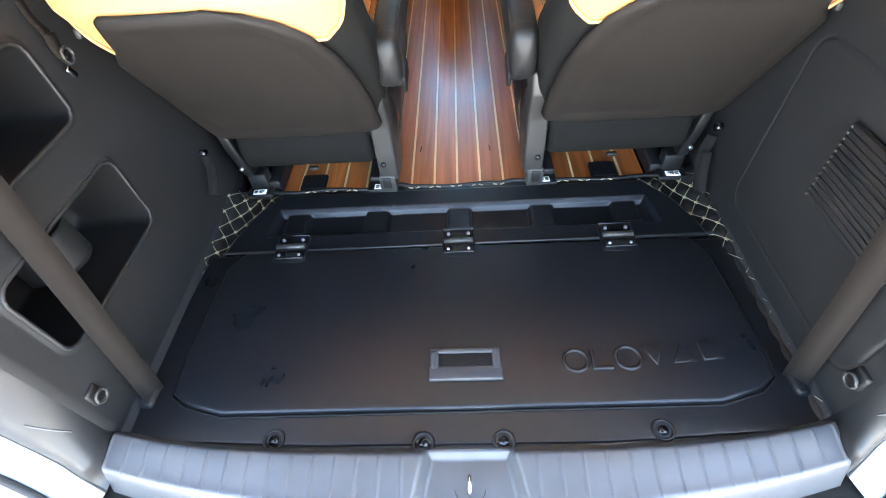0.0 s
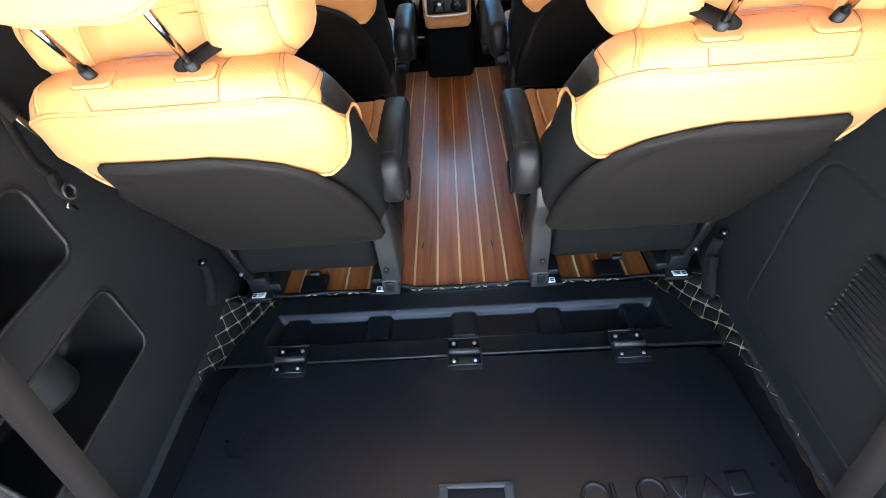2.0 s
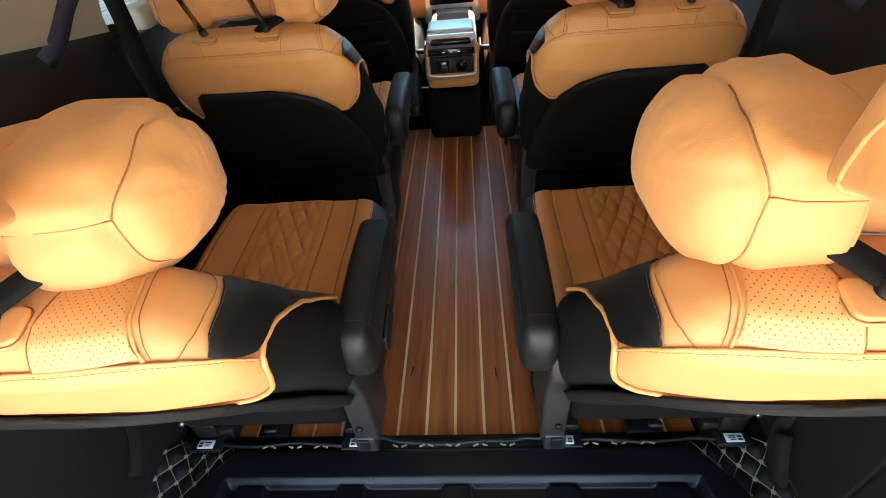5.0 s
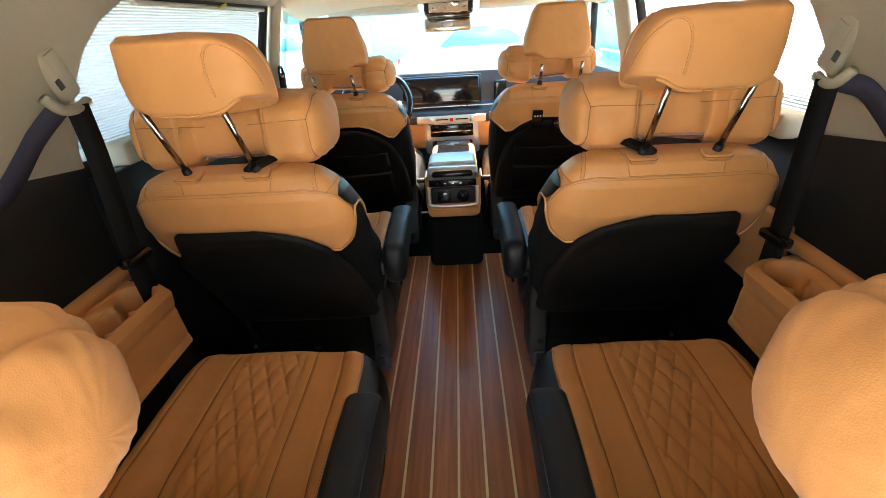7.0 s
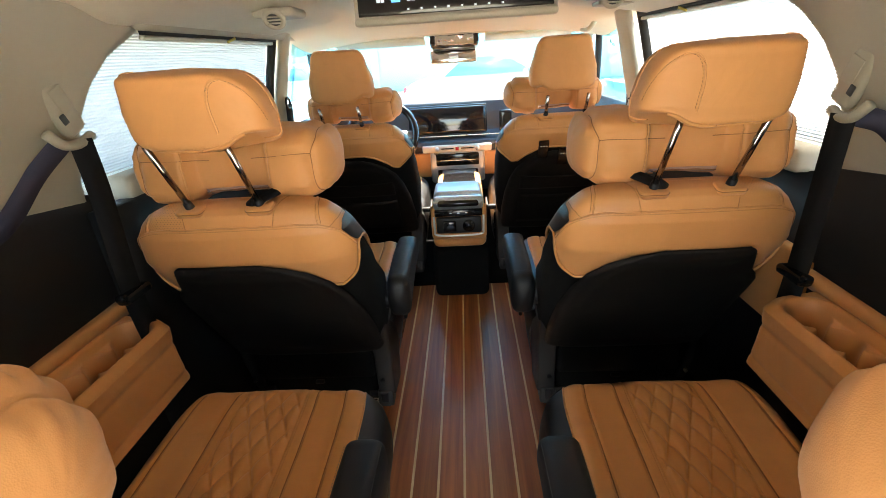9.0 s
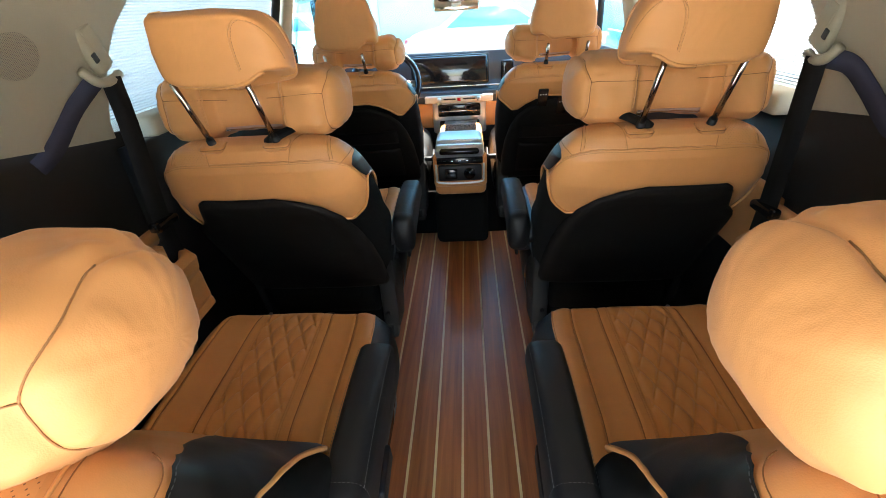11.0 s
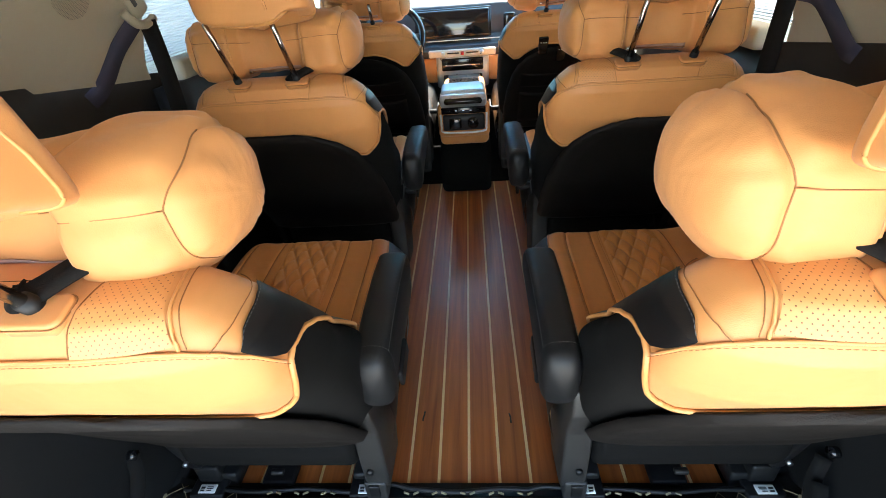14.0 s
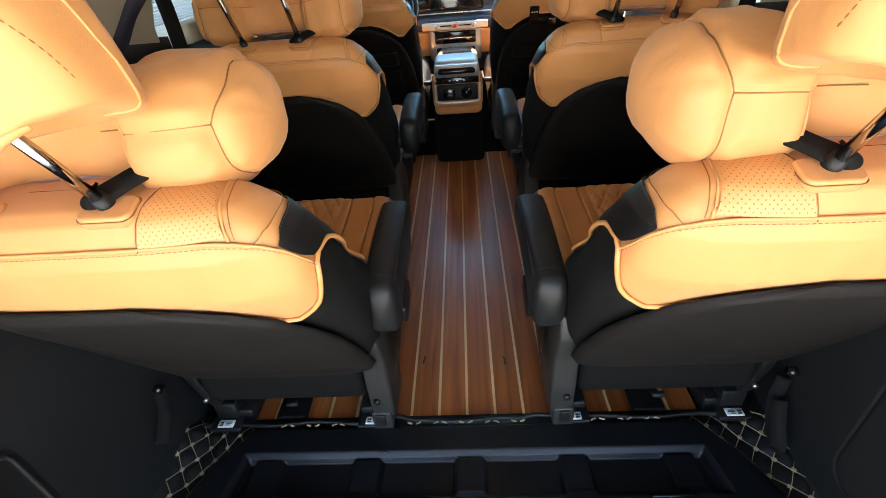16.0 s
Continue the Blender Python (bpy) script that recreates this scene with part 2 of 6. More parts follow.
M_SATIN = surface("satin_silver", (0.62, 0.65, 0.68), 0.3, 0.8, bump=0.05, vary=0.04)
M_LID = surface("pale_satin_lid", (0.62, 0.63, 0.62), 0.36, 0.25, bump=0.05, vary=0.05)
M_BELT = surface("brown_black_webbing", (0.0100, 0.0076, 0.0062), 0.9, fine=700, bump=0.6, depth=0.0008, spec=0.15)
# lit copy of the dark belt webbing, with the light put into its colour
M_BELTLIT = surface("lit_navy_webbing", (0.040, 0.038, 0.056), 0.85, fine=700, bump=0.6, depth=0.0008, spec=0.2)
M_BELTBLK = surface("black_webbing", (0.006, 0.0056, 0.0054), 0.85, fine=700, bump=0.6, depth=0.0008, spec=0.2)
M_WOOD = teak("lacquered_teak", (0.26, 0.064, 0.014), (0.55, 0.168, 0.040))
M_STRIPE = surface("maple_inlay", (0.78, 0.58, 0.30), 0.35, fine=300, bump=0.05, coat=0.4)
M_SCREEN = surface("screen_glass", (0.008, 0.007, 0.008), 0.08, bump=0.0, coat=0.3, rough_vary=0.03)
M_SATINBLK = surface("satin_black_plastic", (0.007, 0.007, 0.0078), 0.27, bump=0.1, fine=900, kind="grain", rough_vary=0.05)
M_GLOSSBLK = surface("gloss_black", (0.008, 0.008, 0.009), 0.12, bump=0.0, rough_vary=0.05)
M_LABEL = surface("white_label", (0.8, 0.8, 0.78), 0.5, bump=0.0)
M_INK = surface("black_ink", (0.03, 0.03, 0.03), 0.6, bump=0.0)
# near-black that stands in for shade in the pockets, hand slot and lid gap
M_RECESS_SHADE = surface("recess_shade_black", (0.0035, 0.0035, 0.0038), 0.6, spec=0.25)
M_ZIP = surface("rose_zip_tape", (0.42, 0.25, 0.2), 0.7, fine=900, bump=0.6)
M_WHITE = surface("white_car_paint", (0.78, 0.79, 0.8), 0.22, bump=0.0, coat=0.6, vary=0.03)
# body paint turned grey to carry the shade on the flange
M_FLANGE_SHADE = surface("shaded_flange_paint", (0.20, 0.22, 0.24), 0.35, bump=0.0, coat=0.3, vary=0.05)
M_DARKPAINT = surface("blue_car_paint", (0.05, 0.12, 0.26), 0.22, bump=0.0, coat=0.6)
M_TYRE = surface("tyre_rubber", (0.02, 0.02, 0.02), 0.85)
M_CARGLASS = surface("tinted_car_glass", (0.12, 0.27, 0.38), 0.12, bump=0.0, spec=0.5)
M_RED = surface("red_lamp_lens", (0.6, 0.03, 0.03), 0.2, bump=0.0)
M_DASH = surface("dashboard_soft_plastic", (0.05, 0.055, 0.065), 0.4, fine=700, bump=0.3, kind="grain")
M_IVORY = surface("ivory_panel", (0.62, 0.58, 0.5), 0.4, bump=0.05)
M_GROUND = surface("pale_concrete", (0.50, 0.485, 0.45), 0.9, fine=60, coarse=0.8, bump=0.4, depth=0.004)
M_LEAF = surface("leaf_green", (0.06, 0.1, 0.03), 0.7, fine=20, vary=0.4)
M_BARK = surface("tree_bark", (0.14, 0.1, 0.07), 0.9, fine=60, bump=0.8, depth=0.01)
M_WALLP = surface("pale_render", (0.6, 0.58, 0.54), 0.9, fine=80, coarse=1.2, bump=0.3, depth=0.003)
M_GLASS = clear_glass("clear_glass")
M_WSGLASS = clear_glass("green_tinted_glass", (0.56, 0.86, 0.96))
M_BLIND = blind_cloth("white_blind_cloth")
M_BLUEGLOW = lit("blue_icon", (0.1, 0.4, 1.0), 0.12)
M_WHITEGLOW = lit("white_icon", (0.8, 0.9, 1.0), 0.05)
M_AMBER = surface("yellow_tag_cloth", (0.62, 0.46, 0.06), 0.5, bump=0.0)


# ---- builders ----
def thing(name, at, label, category, group="", kind=""):
    e = new(name)
    e.empty_display_size = 0.05
    e.location = at
    return tagged(e, label, category, group, kind)


def part(name, bm, material, parent=None, label="", smooth=True, mirror=False):
    """Links a bmesh as one mesh object under a thing or a part."""
    if mirror:
        bmesh.ops.scale(bm, vec=(-1, 1, 1), verts=bm.verts)
        bmesh.ops.reverse_faces(bm, faces=bm.faces)
    me = bpy.data.meshes.new(name)
    bm.to_mesh(me)
    bm.free()
    me.materials.append(material)
    if smooth:
        me.polygons.foreach_set("use_smooth", [True] * len(me.polygons))
    ob = new(name, me)
    if parent is not None:
        ob.parent = parent
    if label:
        ob["label"] = label
    return ob


def single(name, bm, material, label, category, group="", kind="", smooth=True):
    return tagged(part(name, bm, material, None, "", smooth), label, category, group, kind)


def rbox(cx, cy, cz, sx, sy, sz, bev=0.004, seg=2, m=None):
    """A block with rounded edges; sizes are full lengths."""
    bm = bmesh.new()
    bmesh.ops.create_cube(bm, size=1.0)
    bmesh.ops.scale(bm, vec=(sx, sy, sz), verts=bm.verts)
    if bev:
        bmesh.ops.bevel(bm, geom=bm.edges[:], offset=min(bev, 0.49 * min(sx, sy, sz)), segments=seg, profile=0.5, affect="EDGES")
    if m is not None:
        bmesh.ops.transform(bm, matrix=m, verts=bm.verts)
    bmesh.ops.translate(bm, vec=(cx, cy, cz), verts=bm.verts)
    return bm


def join(*bms):
    out = bmesh.new()
    for b in bms:
        me = bpy.data.meshes.new("tmp")
        b.to_mesh(me)
        b.free()
        out.from_mesh(me)
        bpy.data.meshes.remove(me)
    return out


def cyl(a, b, r, r2=None, seg=16, caps=True):
    a, b = Vector(a), Vector(b)
    bm = bmesh.new()
    bmesh.ops.create_cone(bm, cap_ends=caps, segments=seg, radius1=r, radius2=r if r2 is None else r2, depth=(b - a).length)
    bmesh.ops.transform(bm, matrix=Matrix.Translation((a + b) / 2) @ (b - a).to_track_quat("Z", "Y").to_matrix().to_4x4(), verts=bm.verts)
    return bm


def tube(pts, r, seg=6, closed=False, flat=None):
    """A cord along a line of points; flat=(w, h, up): a band instead."""
    pts = [Vector(p) for p in pts]
    n = len(pts)
    bm = bmesh.new()
    rings = []
    for i, p in enumerate(pts):
        d = (pts[(i + 1) % n] - pts[i - 1]) if closed else (pts[min(i + 1, n - 1)] - pts[max(i - 1, 0)])
        d = d.normalized() if d.length > 1e-9 else Vector((0, 0, 1))
        up = Vector(flat[2]) if flat else (Vector((0, 0, 1)) if abs(d.z) < 0.9 else Vector((1, 0, 0)))
        s = d.cross(up).normalized()
        u = s.cross(d).normalized()
        ring = []
        if flat:
            w, h = flat[0] / 2, flat[1] / 2
            offs = [(-w, -h), (w, -h), (w, h), (-w, h)]
        else:
            offs = [(r * math.cos(2 * math.pi * k / seg), r * math.sin(2 * math.pi * k / seg)) for k in range(seg)]
        for x, y in offs:
            ring.append(bm.verts.new(p + s * x + u * y))
        rings.append(ring)
    m = len(rings[0])
    for i in range(n if closed else n - 1):
        a, b = rings[i], rings[(i + 1) % n]
        for k in range(m):
            bm.faces.new((a[k], a[(k + 1) % m], b[(k + 1) % m], b[k]))
    if not closed:
        bm.faces.new(rings[0][::-1])
        bm.faces.new(rings[-1])
    bmesh.ops.recalc_face_normals(bm, faces=bm.faces)
    return bm


def smooth_line(pts, n=8):
    """Catmull-Rom through the points."""
    P = [Vector(p) for p in pts]
    P = [2 * P[0] - P[1]] + P + [2 * P[-1] - P[-2]]
    out = []
    for i in range(1, len(P) - 2):
        for k in range(n):
            t = k / n
            a, b, c, d = P[i - 1], P[i], P[i + 1], P[i + 2]
            out.append(0.5 * ((2 * b) + (c - a) * t + (2 * a - 5 * b + 4 * c - d) * t * t + (3 * b - a - 3 * c + d) * t ** 3))
    out.append(P[-2])
    return out


def dashes(pts, r, dash=0.0042, gap=0.0020):
    """Separate stitches of thread along a line of points."""
    pts = [Vector(p) for p in pts]
    run = np.concatenate([[0], np.cumsum([(b - a).length for a, b in zip(pts, pts[1:])])])
    V, F = [], []

    def at(t):
        k = min(max(int(np.searchsorted(run, t)), 1), len(pts) - 1)
        return pts[k - 1].lerp(pts[k], (t - run[k - 1]) / max(1e-9, run[k] - run[k - 1]))
    t = gap
    while t + dash < run[-1]:
        a, b = at(t), at(t + dash)
        d = (b - a).normalized()
        u = d.cross(Vector((0.31, 0.17, 0.93))).normalized()
        w = d.cross(u)
        i = len(V)
        for p, k in ((a, 0.55), (a.lerp(b, 0.5), 1.0), (b, 0.55)):
            V.extend(p + (u * math.cos(h) + w * math.sin(h)) * r * k for h in (0, math.pi / 2, math.pi, 1.5 * math.pi))
        for q in (0, 4):
            F.extend((i + q + k, i + q + (k + 1) % 4, i + q + 4 + (k + 1) % 4, i + q + 4 + k) for k in range(4))
        t += dash + gap
    me = bpy.data.meshes.new("tmp")
    me.from_pydata(V, [], F)
    bm = bmesh.new()
    bm.from_mesh(me)
    bpy.data.meshes.remove(me)
    return bm


def grid(f, nu, nv, closed_u=False, uv=None):
    """A sheet f(i/nu, j/nv)."""
    bm = bmesh.new()
    cols = nu if closed_u else nu + 1
    V = [[bm.verts.new(f(i / nu, j / nv)) for j in range(nv + 1)] for i in range(cols)]
    lay = bm.loops.layers.uv.new("UVMap") if uv else None
    for i in range(nu):
        for j in range(nv):
            q = ((i, j), (i + 1, j), (i + 1, j + 1), (i, j + 1))
            vs = [V[a % cols][b] for a, b in q]
            try:
                fc = bm.faces.new(vs)
            except ValueError:
                continue
            if lay:
                for lp, (a, b) in zip(fc.loops, q):
                    lp[lay].uv = uv(a / nu, b / nv)
    return bm


def thicken(bm, d):
    """Gives a sheet a back and a rim, d metres behind it."""
    bmesh.ops.recalc_face_normals(bm, faces=bm.faces)
    bmesh.ops.solidify(bm, geom=bm.faces[:], thickness=d)
    return bm


def slab(poly, z0, z1, bev=0.0, seg=2):
    """A flat plate with the outline poly (x, y), from z0 to z1."""
    bm = bmesh.new()
    f = bm.faces.new([bm.verts.new((x, y, z0)) for x, y in poly])
    r = bmesh.ops.extrude_face_region(bm, geom=[f])
    bmesh.ops.translate(bm, vec=(0, 0, z1 - z0), verts=[v for v in r["geom"] if isinstance(v, bmesh.types.BMVert)])
    bmesh.ops.recalc_face_normals(bm, faces=bm.faces)
    if bev:
        bmesh.ops.bevel(bm, geom=[e for e in bm.edges if abs(e.verts[0].co.z - z1) < 1e-6 and abs(e.verts[1].co.z - z1) < 1e-6],
                        offset=bev, segments=seg, profile=0.5, affect="EDGES")
    return bm


def sstep(a, b, x):
    t = min(1, max(0, (x - a) / (b - a)))
    return t * t * (3 - 2 * t)


def rrect(y, z, y0, y1, z0, z1, r):
    """Signed distance to a rounded rectangle (inside is minus)."""
    dy, dz = abs(y - (y0 + y1) / 2) - (y1 - y0) / 2 + r, abs(z - (z0 + z1) / 2) - (z1 - z0) / 2 + r
    return math.hypot(max(dy, 0), max(dz, 0)) + min(max(dy, dz), 0) - r


def circle_pts(c, r, n, ax="z"):
    out = []
    for k in range(n):
        a = 2 * math.pi * k / n
        p, q = r * math.cos(a), r * math.sin(a)
        out.append({"z": (c[0] + p, c[1] + q, c[2]), "y": (c[0] + p, c[1], c[2] + q), "x": (c[0], c[1] + p, c[2] + q)}[ax])
    return out


# ---- the seat ----
# Seat space: x towards the aisle, y forward from the rear feet, z up from the floor.
BACK = (  # v, rear y, rear z, front y, front z, half width
    (0.00, -0.005, 0.215, 0.150, 0.270, 0.225),
    (0.12, -0.050, 0.300, 0.095, 0.380, 0.248),
    (0.34, -0.154, 0.465, 0.005, 0.545, 0.266),
    (0.56, -0.262, 0.625, -0.090, 0.680, 0.268),
    (0.68, -0.322, 0.712, -0.145, 0.745, 0.260),
    (0.79, -0.344, 0.785, -0.190, 0.788, 0.238),
    (0.86, -0.340, 0.813, -0.212, 0.815, 0.217),
    (0.91, -0.334, 0.831, -0.228, 0.832, 0.194),
    (0.95, -0.320, 0.842, -0.245, 0.842, 0.158),
    (0.98, -0.302, 0.847, -0.265, 0.847, 0.105),
    (1.00, -0.284, 0.849, -0.283, 0.849, 0.045),
)
_B = np.array(BACK)
POW = 0.56


def spow(c, k=POW):
    return math.copysign(abs(c) ** k, c)


def boxy(v):
    """How square the section is: squarer towards the seat."""
    return 0.40 + (POW - 0.40) * sstep(0.12, 0.5, v)


def squareness(v, front):
    """The front half has full corners low down, where the side wings are, and rounder ones above."""
    return 0.34 + 0.44 * sstep(0.34, 0.52, v) - 0.22 * sstep(0.66, 0.84, v) if front else boxy(v)


def row(v):
    return [float(np.interp(v, _B[:, 0], _B[:, k])) for k in range(1, 6)]


def v_of(z):
    return float(np.interp(z, _B[:, 2], _B[:, 0]))


def S(a, v, off=0.0):
    """The seat back's skin: a turns from the rear (0) to the aisle side (90 degrees) and the front (180)."""
    yr, zr, yf, zf, hw = row(v)
    hy, hz = (yr - yf) / 2, (zr - zf) / 2
    ln = math.hypot(hy, hz)
    k = (ln + off) / ln if ln > 0.004 else 1
    k2 = squareness(v, math.cos(a) < 0)
    c, s = spow(math.cos(a), k2), spow(math.sin(a), k2)
    top = off * sstep(0.8, 0.95, v)
    return Vector(((hw + off) * s, (yr + yf) / 2 + hy * k * c, (zr + zf) / 2 + hz * k * c + top))


def rear(x, v, off=0.0, side=1):
    hw = row(v)[4]
    q = min(0.9999, abs(x) / hw)
    s = q ** (1 / squareness(v, side < 0))
    a = math.copysign(math.asin(s), x)
    return S(a if side > 0 else math.pi - a, v, off)


TOP_PATHS = {}


def top_path(x):
    """Points across the top band at x, from the rear seam over the ridge to the front, with their running length."""
    key = round(x, 4)
    if key not in TOP_PATHS:
        vmax = float(np.interp(-abs(x), -_B[:, 5][5:], _B[:, 0][5:])) - 0.0005
        v0 = 0.828
        vs = v0 + (vmax - v0) * (1 - (1 - np.linspace(0, 1, 60)) ** 2.6)
        pts = [rear(x, float(v), 0.0, 1) for v in vs] + [rear(x, float(v), 0.0, -1) for v in vs[::-1]]
        run = np.concatenate([[0], np.cumsum([(q - p).length for p, q in zip(pts, pts[1:])])])
        TOP_PATHS[key] = (pts, run)
    return TOP_PATHS[key]


def over_top(x, s, off=0.0):
    """s metres forward of the rear seam, raised by off."""
    pts, run = top_path(x)
    k = int(np.searchsorted(run, s))
    k = min(max(k, 1), len(pts) - 1)
    g = (s - run[k - 1]) / max(1e-9, run[k] - run[k - 1])
    p = pts[k - 1].lerp(pts[k], min(1, max(0, g)))
    mid = Vector((p.x * 0.97, -0.27, 0.76))
    return p + (p - mid).normalized() * off


COVER_LOW = ((-0.250, 0.69), (-0.238, 0.655), (-0.220, 0.628), (-0.200, 0.604), (-0.188, 0.632), (-0.174, 0.680), (0.06, 0.684), (0.10, 0.672), (0.14, 0.647),
             (0.165, 0.622), (0.186, 0.618), (0.203, 0.632), (0.219, 0.652), (0.228, 0.668), (0.2355, 0.690), (0.2414, 0.722), (0.2457, 0.742), (0.250, 0.75))


PIPING = ((46, 0.574), (56, 0.602), (66, 0.645), (74, 0.680), (80, 0.702), (87, 0.712), (95, 0.697), (104, 0.660), (115, 0.580), (127, 0.455), (132, 0.370), (140, 0.300))


def cover_v(d, lift=0.0):
    """Height v of the cover's lower edge at d degrees round the section, raised by lift at the back."""
    if -90 <= d <= 46:
        x = 0.25 * spow(math.sin(radians(d)))
        return v_of(float(np.interp(x, [p[0] for p in COVER_LOW], [p[1] for p in COVER_LOW]))) + lift * sstep(-88, -60, d)
    if 46 < d <= 140:
        return float(np.interp(d, [p[0] for p in PIPING], [p[1] for p in PIPING])) + lift * sstep(80, 50, d)
    d = d if d > 0 else d + 360
    return float(np.interp(d, (140, 220, 250, 270), (0.30, 0.36, 0.56, 0.65)))


SHELL_IN = ((0.262, 0.215), (0.30, 0.226), (0.40, 0.226), (0.50, 0.216), (0.58, 0.198), (0.635, 0.174), (0.675, 0.136), (0.700, 0.085), (0.713, 0.03))
SHELL_OUT = ((0.262, -0.222), (0.30, -0.231), (0.55, -0.238), (0.59, -0.232), (0.612, -0.212), (0.628, -0.197), (0.668, -0.182), (0.702, -0.166), (0.713, -0.15))


def fine_angles(n):
    """Angles that spread evenly over the boxy section."""
    dense = np.linspace(-math.pi, math.pi, 4001)
    pts = np.array([(0.24 * spow(math.sin(a)), 0.075 * spow(math.cos(a))) for a in dense])
    s = np.concatenate([[0], np.cumsum(np.hypot(*np.diff(pts, axis=0).T))])
    return np.interp(np.linspace(0, s[-1], n + 1), s, dense)


ANG = fine_angles(150)


def ang(u):
    return float(np.interp(u * 150, range(151), ANG))


def seat_back_parts(root, mir, pockets=False):
    P = lambda name, bm, mat, par=root, label="": part(name, bm, mat, par, label, True, mir)
    lift = 0.065 if pockets else 0.0
    core = grid(lambda u, w: S(ang(u), w), 96, 60, True)
    bmesh.ops.holes_fill(core, edges=[e for e in core.edges if e.is_boundary])
    back = P("backrest", core, M_FABRIC, root, "black cloth backrest")
    # leatherette cover over the upper part
    def cov(u, w):
        a = ang(u)
        v = cover_v(math.degrees(a), lift)
        vv = v + (1 - v) * w
        puff = 0.004 * math.sin(min(1, w * 3) * math.pi / 2)
        p = S(a, vv, 0.003 + puff)
        nz = noise.noise(p * 7) * 0.003 + noise.noise(p * 19) * 0.0012
        return p + Vector((0, -nz if math.cos(a) > 0 else nz, 0))
    cover = P("cover", grid(cov, 150, 44, True), M_TAN, root, "tan leatherette upper cover")
    # piping along the cover's lower edge, from the outer point round to the front of the aisle side
    line = [S(radians(-86 + 250 * k / 309), cover_v(-86 + 250 * k / 309, lift), 0.007) for k in range(310)]
    P("piping", tube(smooth_line(line[::2], 2), 0.0036, 7), M_PIPE, cover)
    # dark vinyl patch on the aisle-side shoulder, running down the wing
    low = ((69, 0.788), (76, 0.745), (82, 0.722), (95, 0.708), (104, 0.672), (116, 0.590), (128, 0.466), (140, 0.312))
    high = ((69, 0.794), (82, 0.826), (96, 0.838), (112, 0.838), (126, 0.815), (140, 0.740), (150, 0.600), (155, 0.480))
    def patch(u, w):
        k = [i / 7 for i in range(8)]
        d0, v0 = [float(np.interp(u, k, [p[c] for p in low])) for c in range(2)]
        d1, v1 = [float(np.interp(u, k, [p[c] for p in high])) for c in range(2)]
        return S(radians(d0 + (d1 - d0) * w), v0 + (v1 - v0) * w, 0.0098)
    P("shoulder_patch", grid(patch, 42, 18), M_VINYL, cover, "smooth black vinyl shoulder patch")
    st = [patch(0.02 + 0.56 * k / 24, 0.95) + Vector((0, 0, 0.0008)) for k in range(25)]
    P("patch_stitch", dashes(st, 0.0006), M_GREYTHREAD, cover)
    # seam welt along the rear top edge, with its stitching
    for dv, off, rr, mt, nm in ((0.0, 0.0082, 0.0020, M_TAN, "welt"), (-0.013, 0.0084, 0.0005, M_STITCH, "stitch_line")):
        ridge = []
        for k in range(81):
            d = -78 + 156 * k / 80
            d = math.copysign(78 * (abs(d) / 78) ** 1.5, d)
            v = float(np.interp(abs(d), (0, 26, 36, 48, 60, 70, 78), (0.848, 0.848, 0.845, 0.832, 0.808, 0.772, 0.710)))
            ridge.append(S(radians(d), v + dv, off + 0.0004 * math.sin(k * 1.1)))
        P(nm, tube(ridge, rr, 6) if nm == "welt" else dashes(ridge, 0.0006), mt, cover)
    # cross seams on the top band
    for x0, x1, r in ((0.096, 0.117, 0.0006), (0.192, 0.172, 0.0018), (0.198, 0.178, 0.0006), (-0.096, -0.117, 0.0006), (-0.192, -0.172, 0.0018), (-0.198, -0.178, 0.0006)):
        ln = [over_top(x0 + (x1 - x0) * k / 16, 0.001 + 0.108 * k / 16, 0.0094) for k in range(17)]
        P("seam", tube(ln, r, 5), M_STITCH if r < 0.001 else M_PIPE, cover)
    ln = [S(radians(d), float(np.interp(d, (54, 70, 90, 126), (0.815, 0.838, 0.848, 0.848))), 0.0086) for d in range(54, 127, 4)]
    P("seam", tube(ln, 0.0006, 5), M_STITCH, cover)
    # perforated panels
    for sg in (1, -1):
        def pf(u, w, sg=sg):
            x = (0.099 + 0.090 * u) * (1 - w) + (0.119 + 0.048 * u) * w
            return over_top(sg * x, 0.006 + 0.092 * w, 0.0104)
        bm = grid(pf, 14, 14, False, lambda u, w: ((0.099 + 0.090 * u) * (1 - w) + (0.119 + 0.048 * u) * w, 0.082 * w))
        if sg < 0:
            bmesh.ops.reverse_faces(bm, faces=bm.faces)
        P("perforated_panel", bm, M_PERF, cover, "perforated tan leatherette panel")
    # moulded rear shell
    def sh(u, w):
        z = 0.284 + (0.713 - 0.284) * w
        xo = float(np.interp(z, [p[0] for p in SHELL_OUT], [p[1] for p in SHELL_OUT]))
        xi = float(np.interp(z, [p[0] for p in SHELL_IN], [p[1] for p in SHELL_IN]))
        x = xo + (xi - xo) * u
        e = min(u, 1 - u) * (xi - xo)
        ee = min(e, (1 - w) * 0.45, w * 0.45 + 0.010)
        bul = 0.008 + 0.010 * sstep(0.0, 0.016, ee) - 0.005 * sstep(0.026, 0.06, ee)
        return rear(x, v_of(z), bul)
    bm = grid(sh, 60, 60)
    shell = P("back_shell", thicken(bm, 0.004), M_SHELL, root, "charcoal moulded back shell")
    if pockets:
        for z0, z1 in ((0.33, 0.50), (0.53, 0.60)):
            def pk(u, w, z0=z0, z1=z1):
                z = z0 + (z1 - z0) * w
                return rear(-0.15 + 0.30 * u, v_of(z), 0.022 + 0.012 * math.sin(u * math.pi) * w)
            P("map_pocket", thicken(grid(pk, 16, 8), 0.004), M_SHELL, shell)
    return back


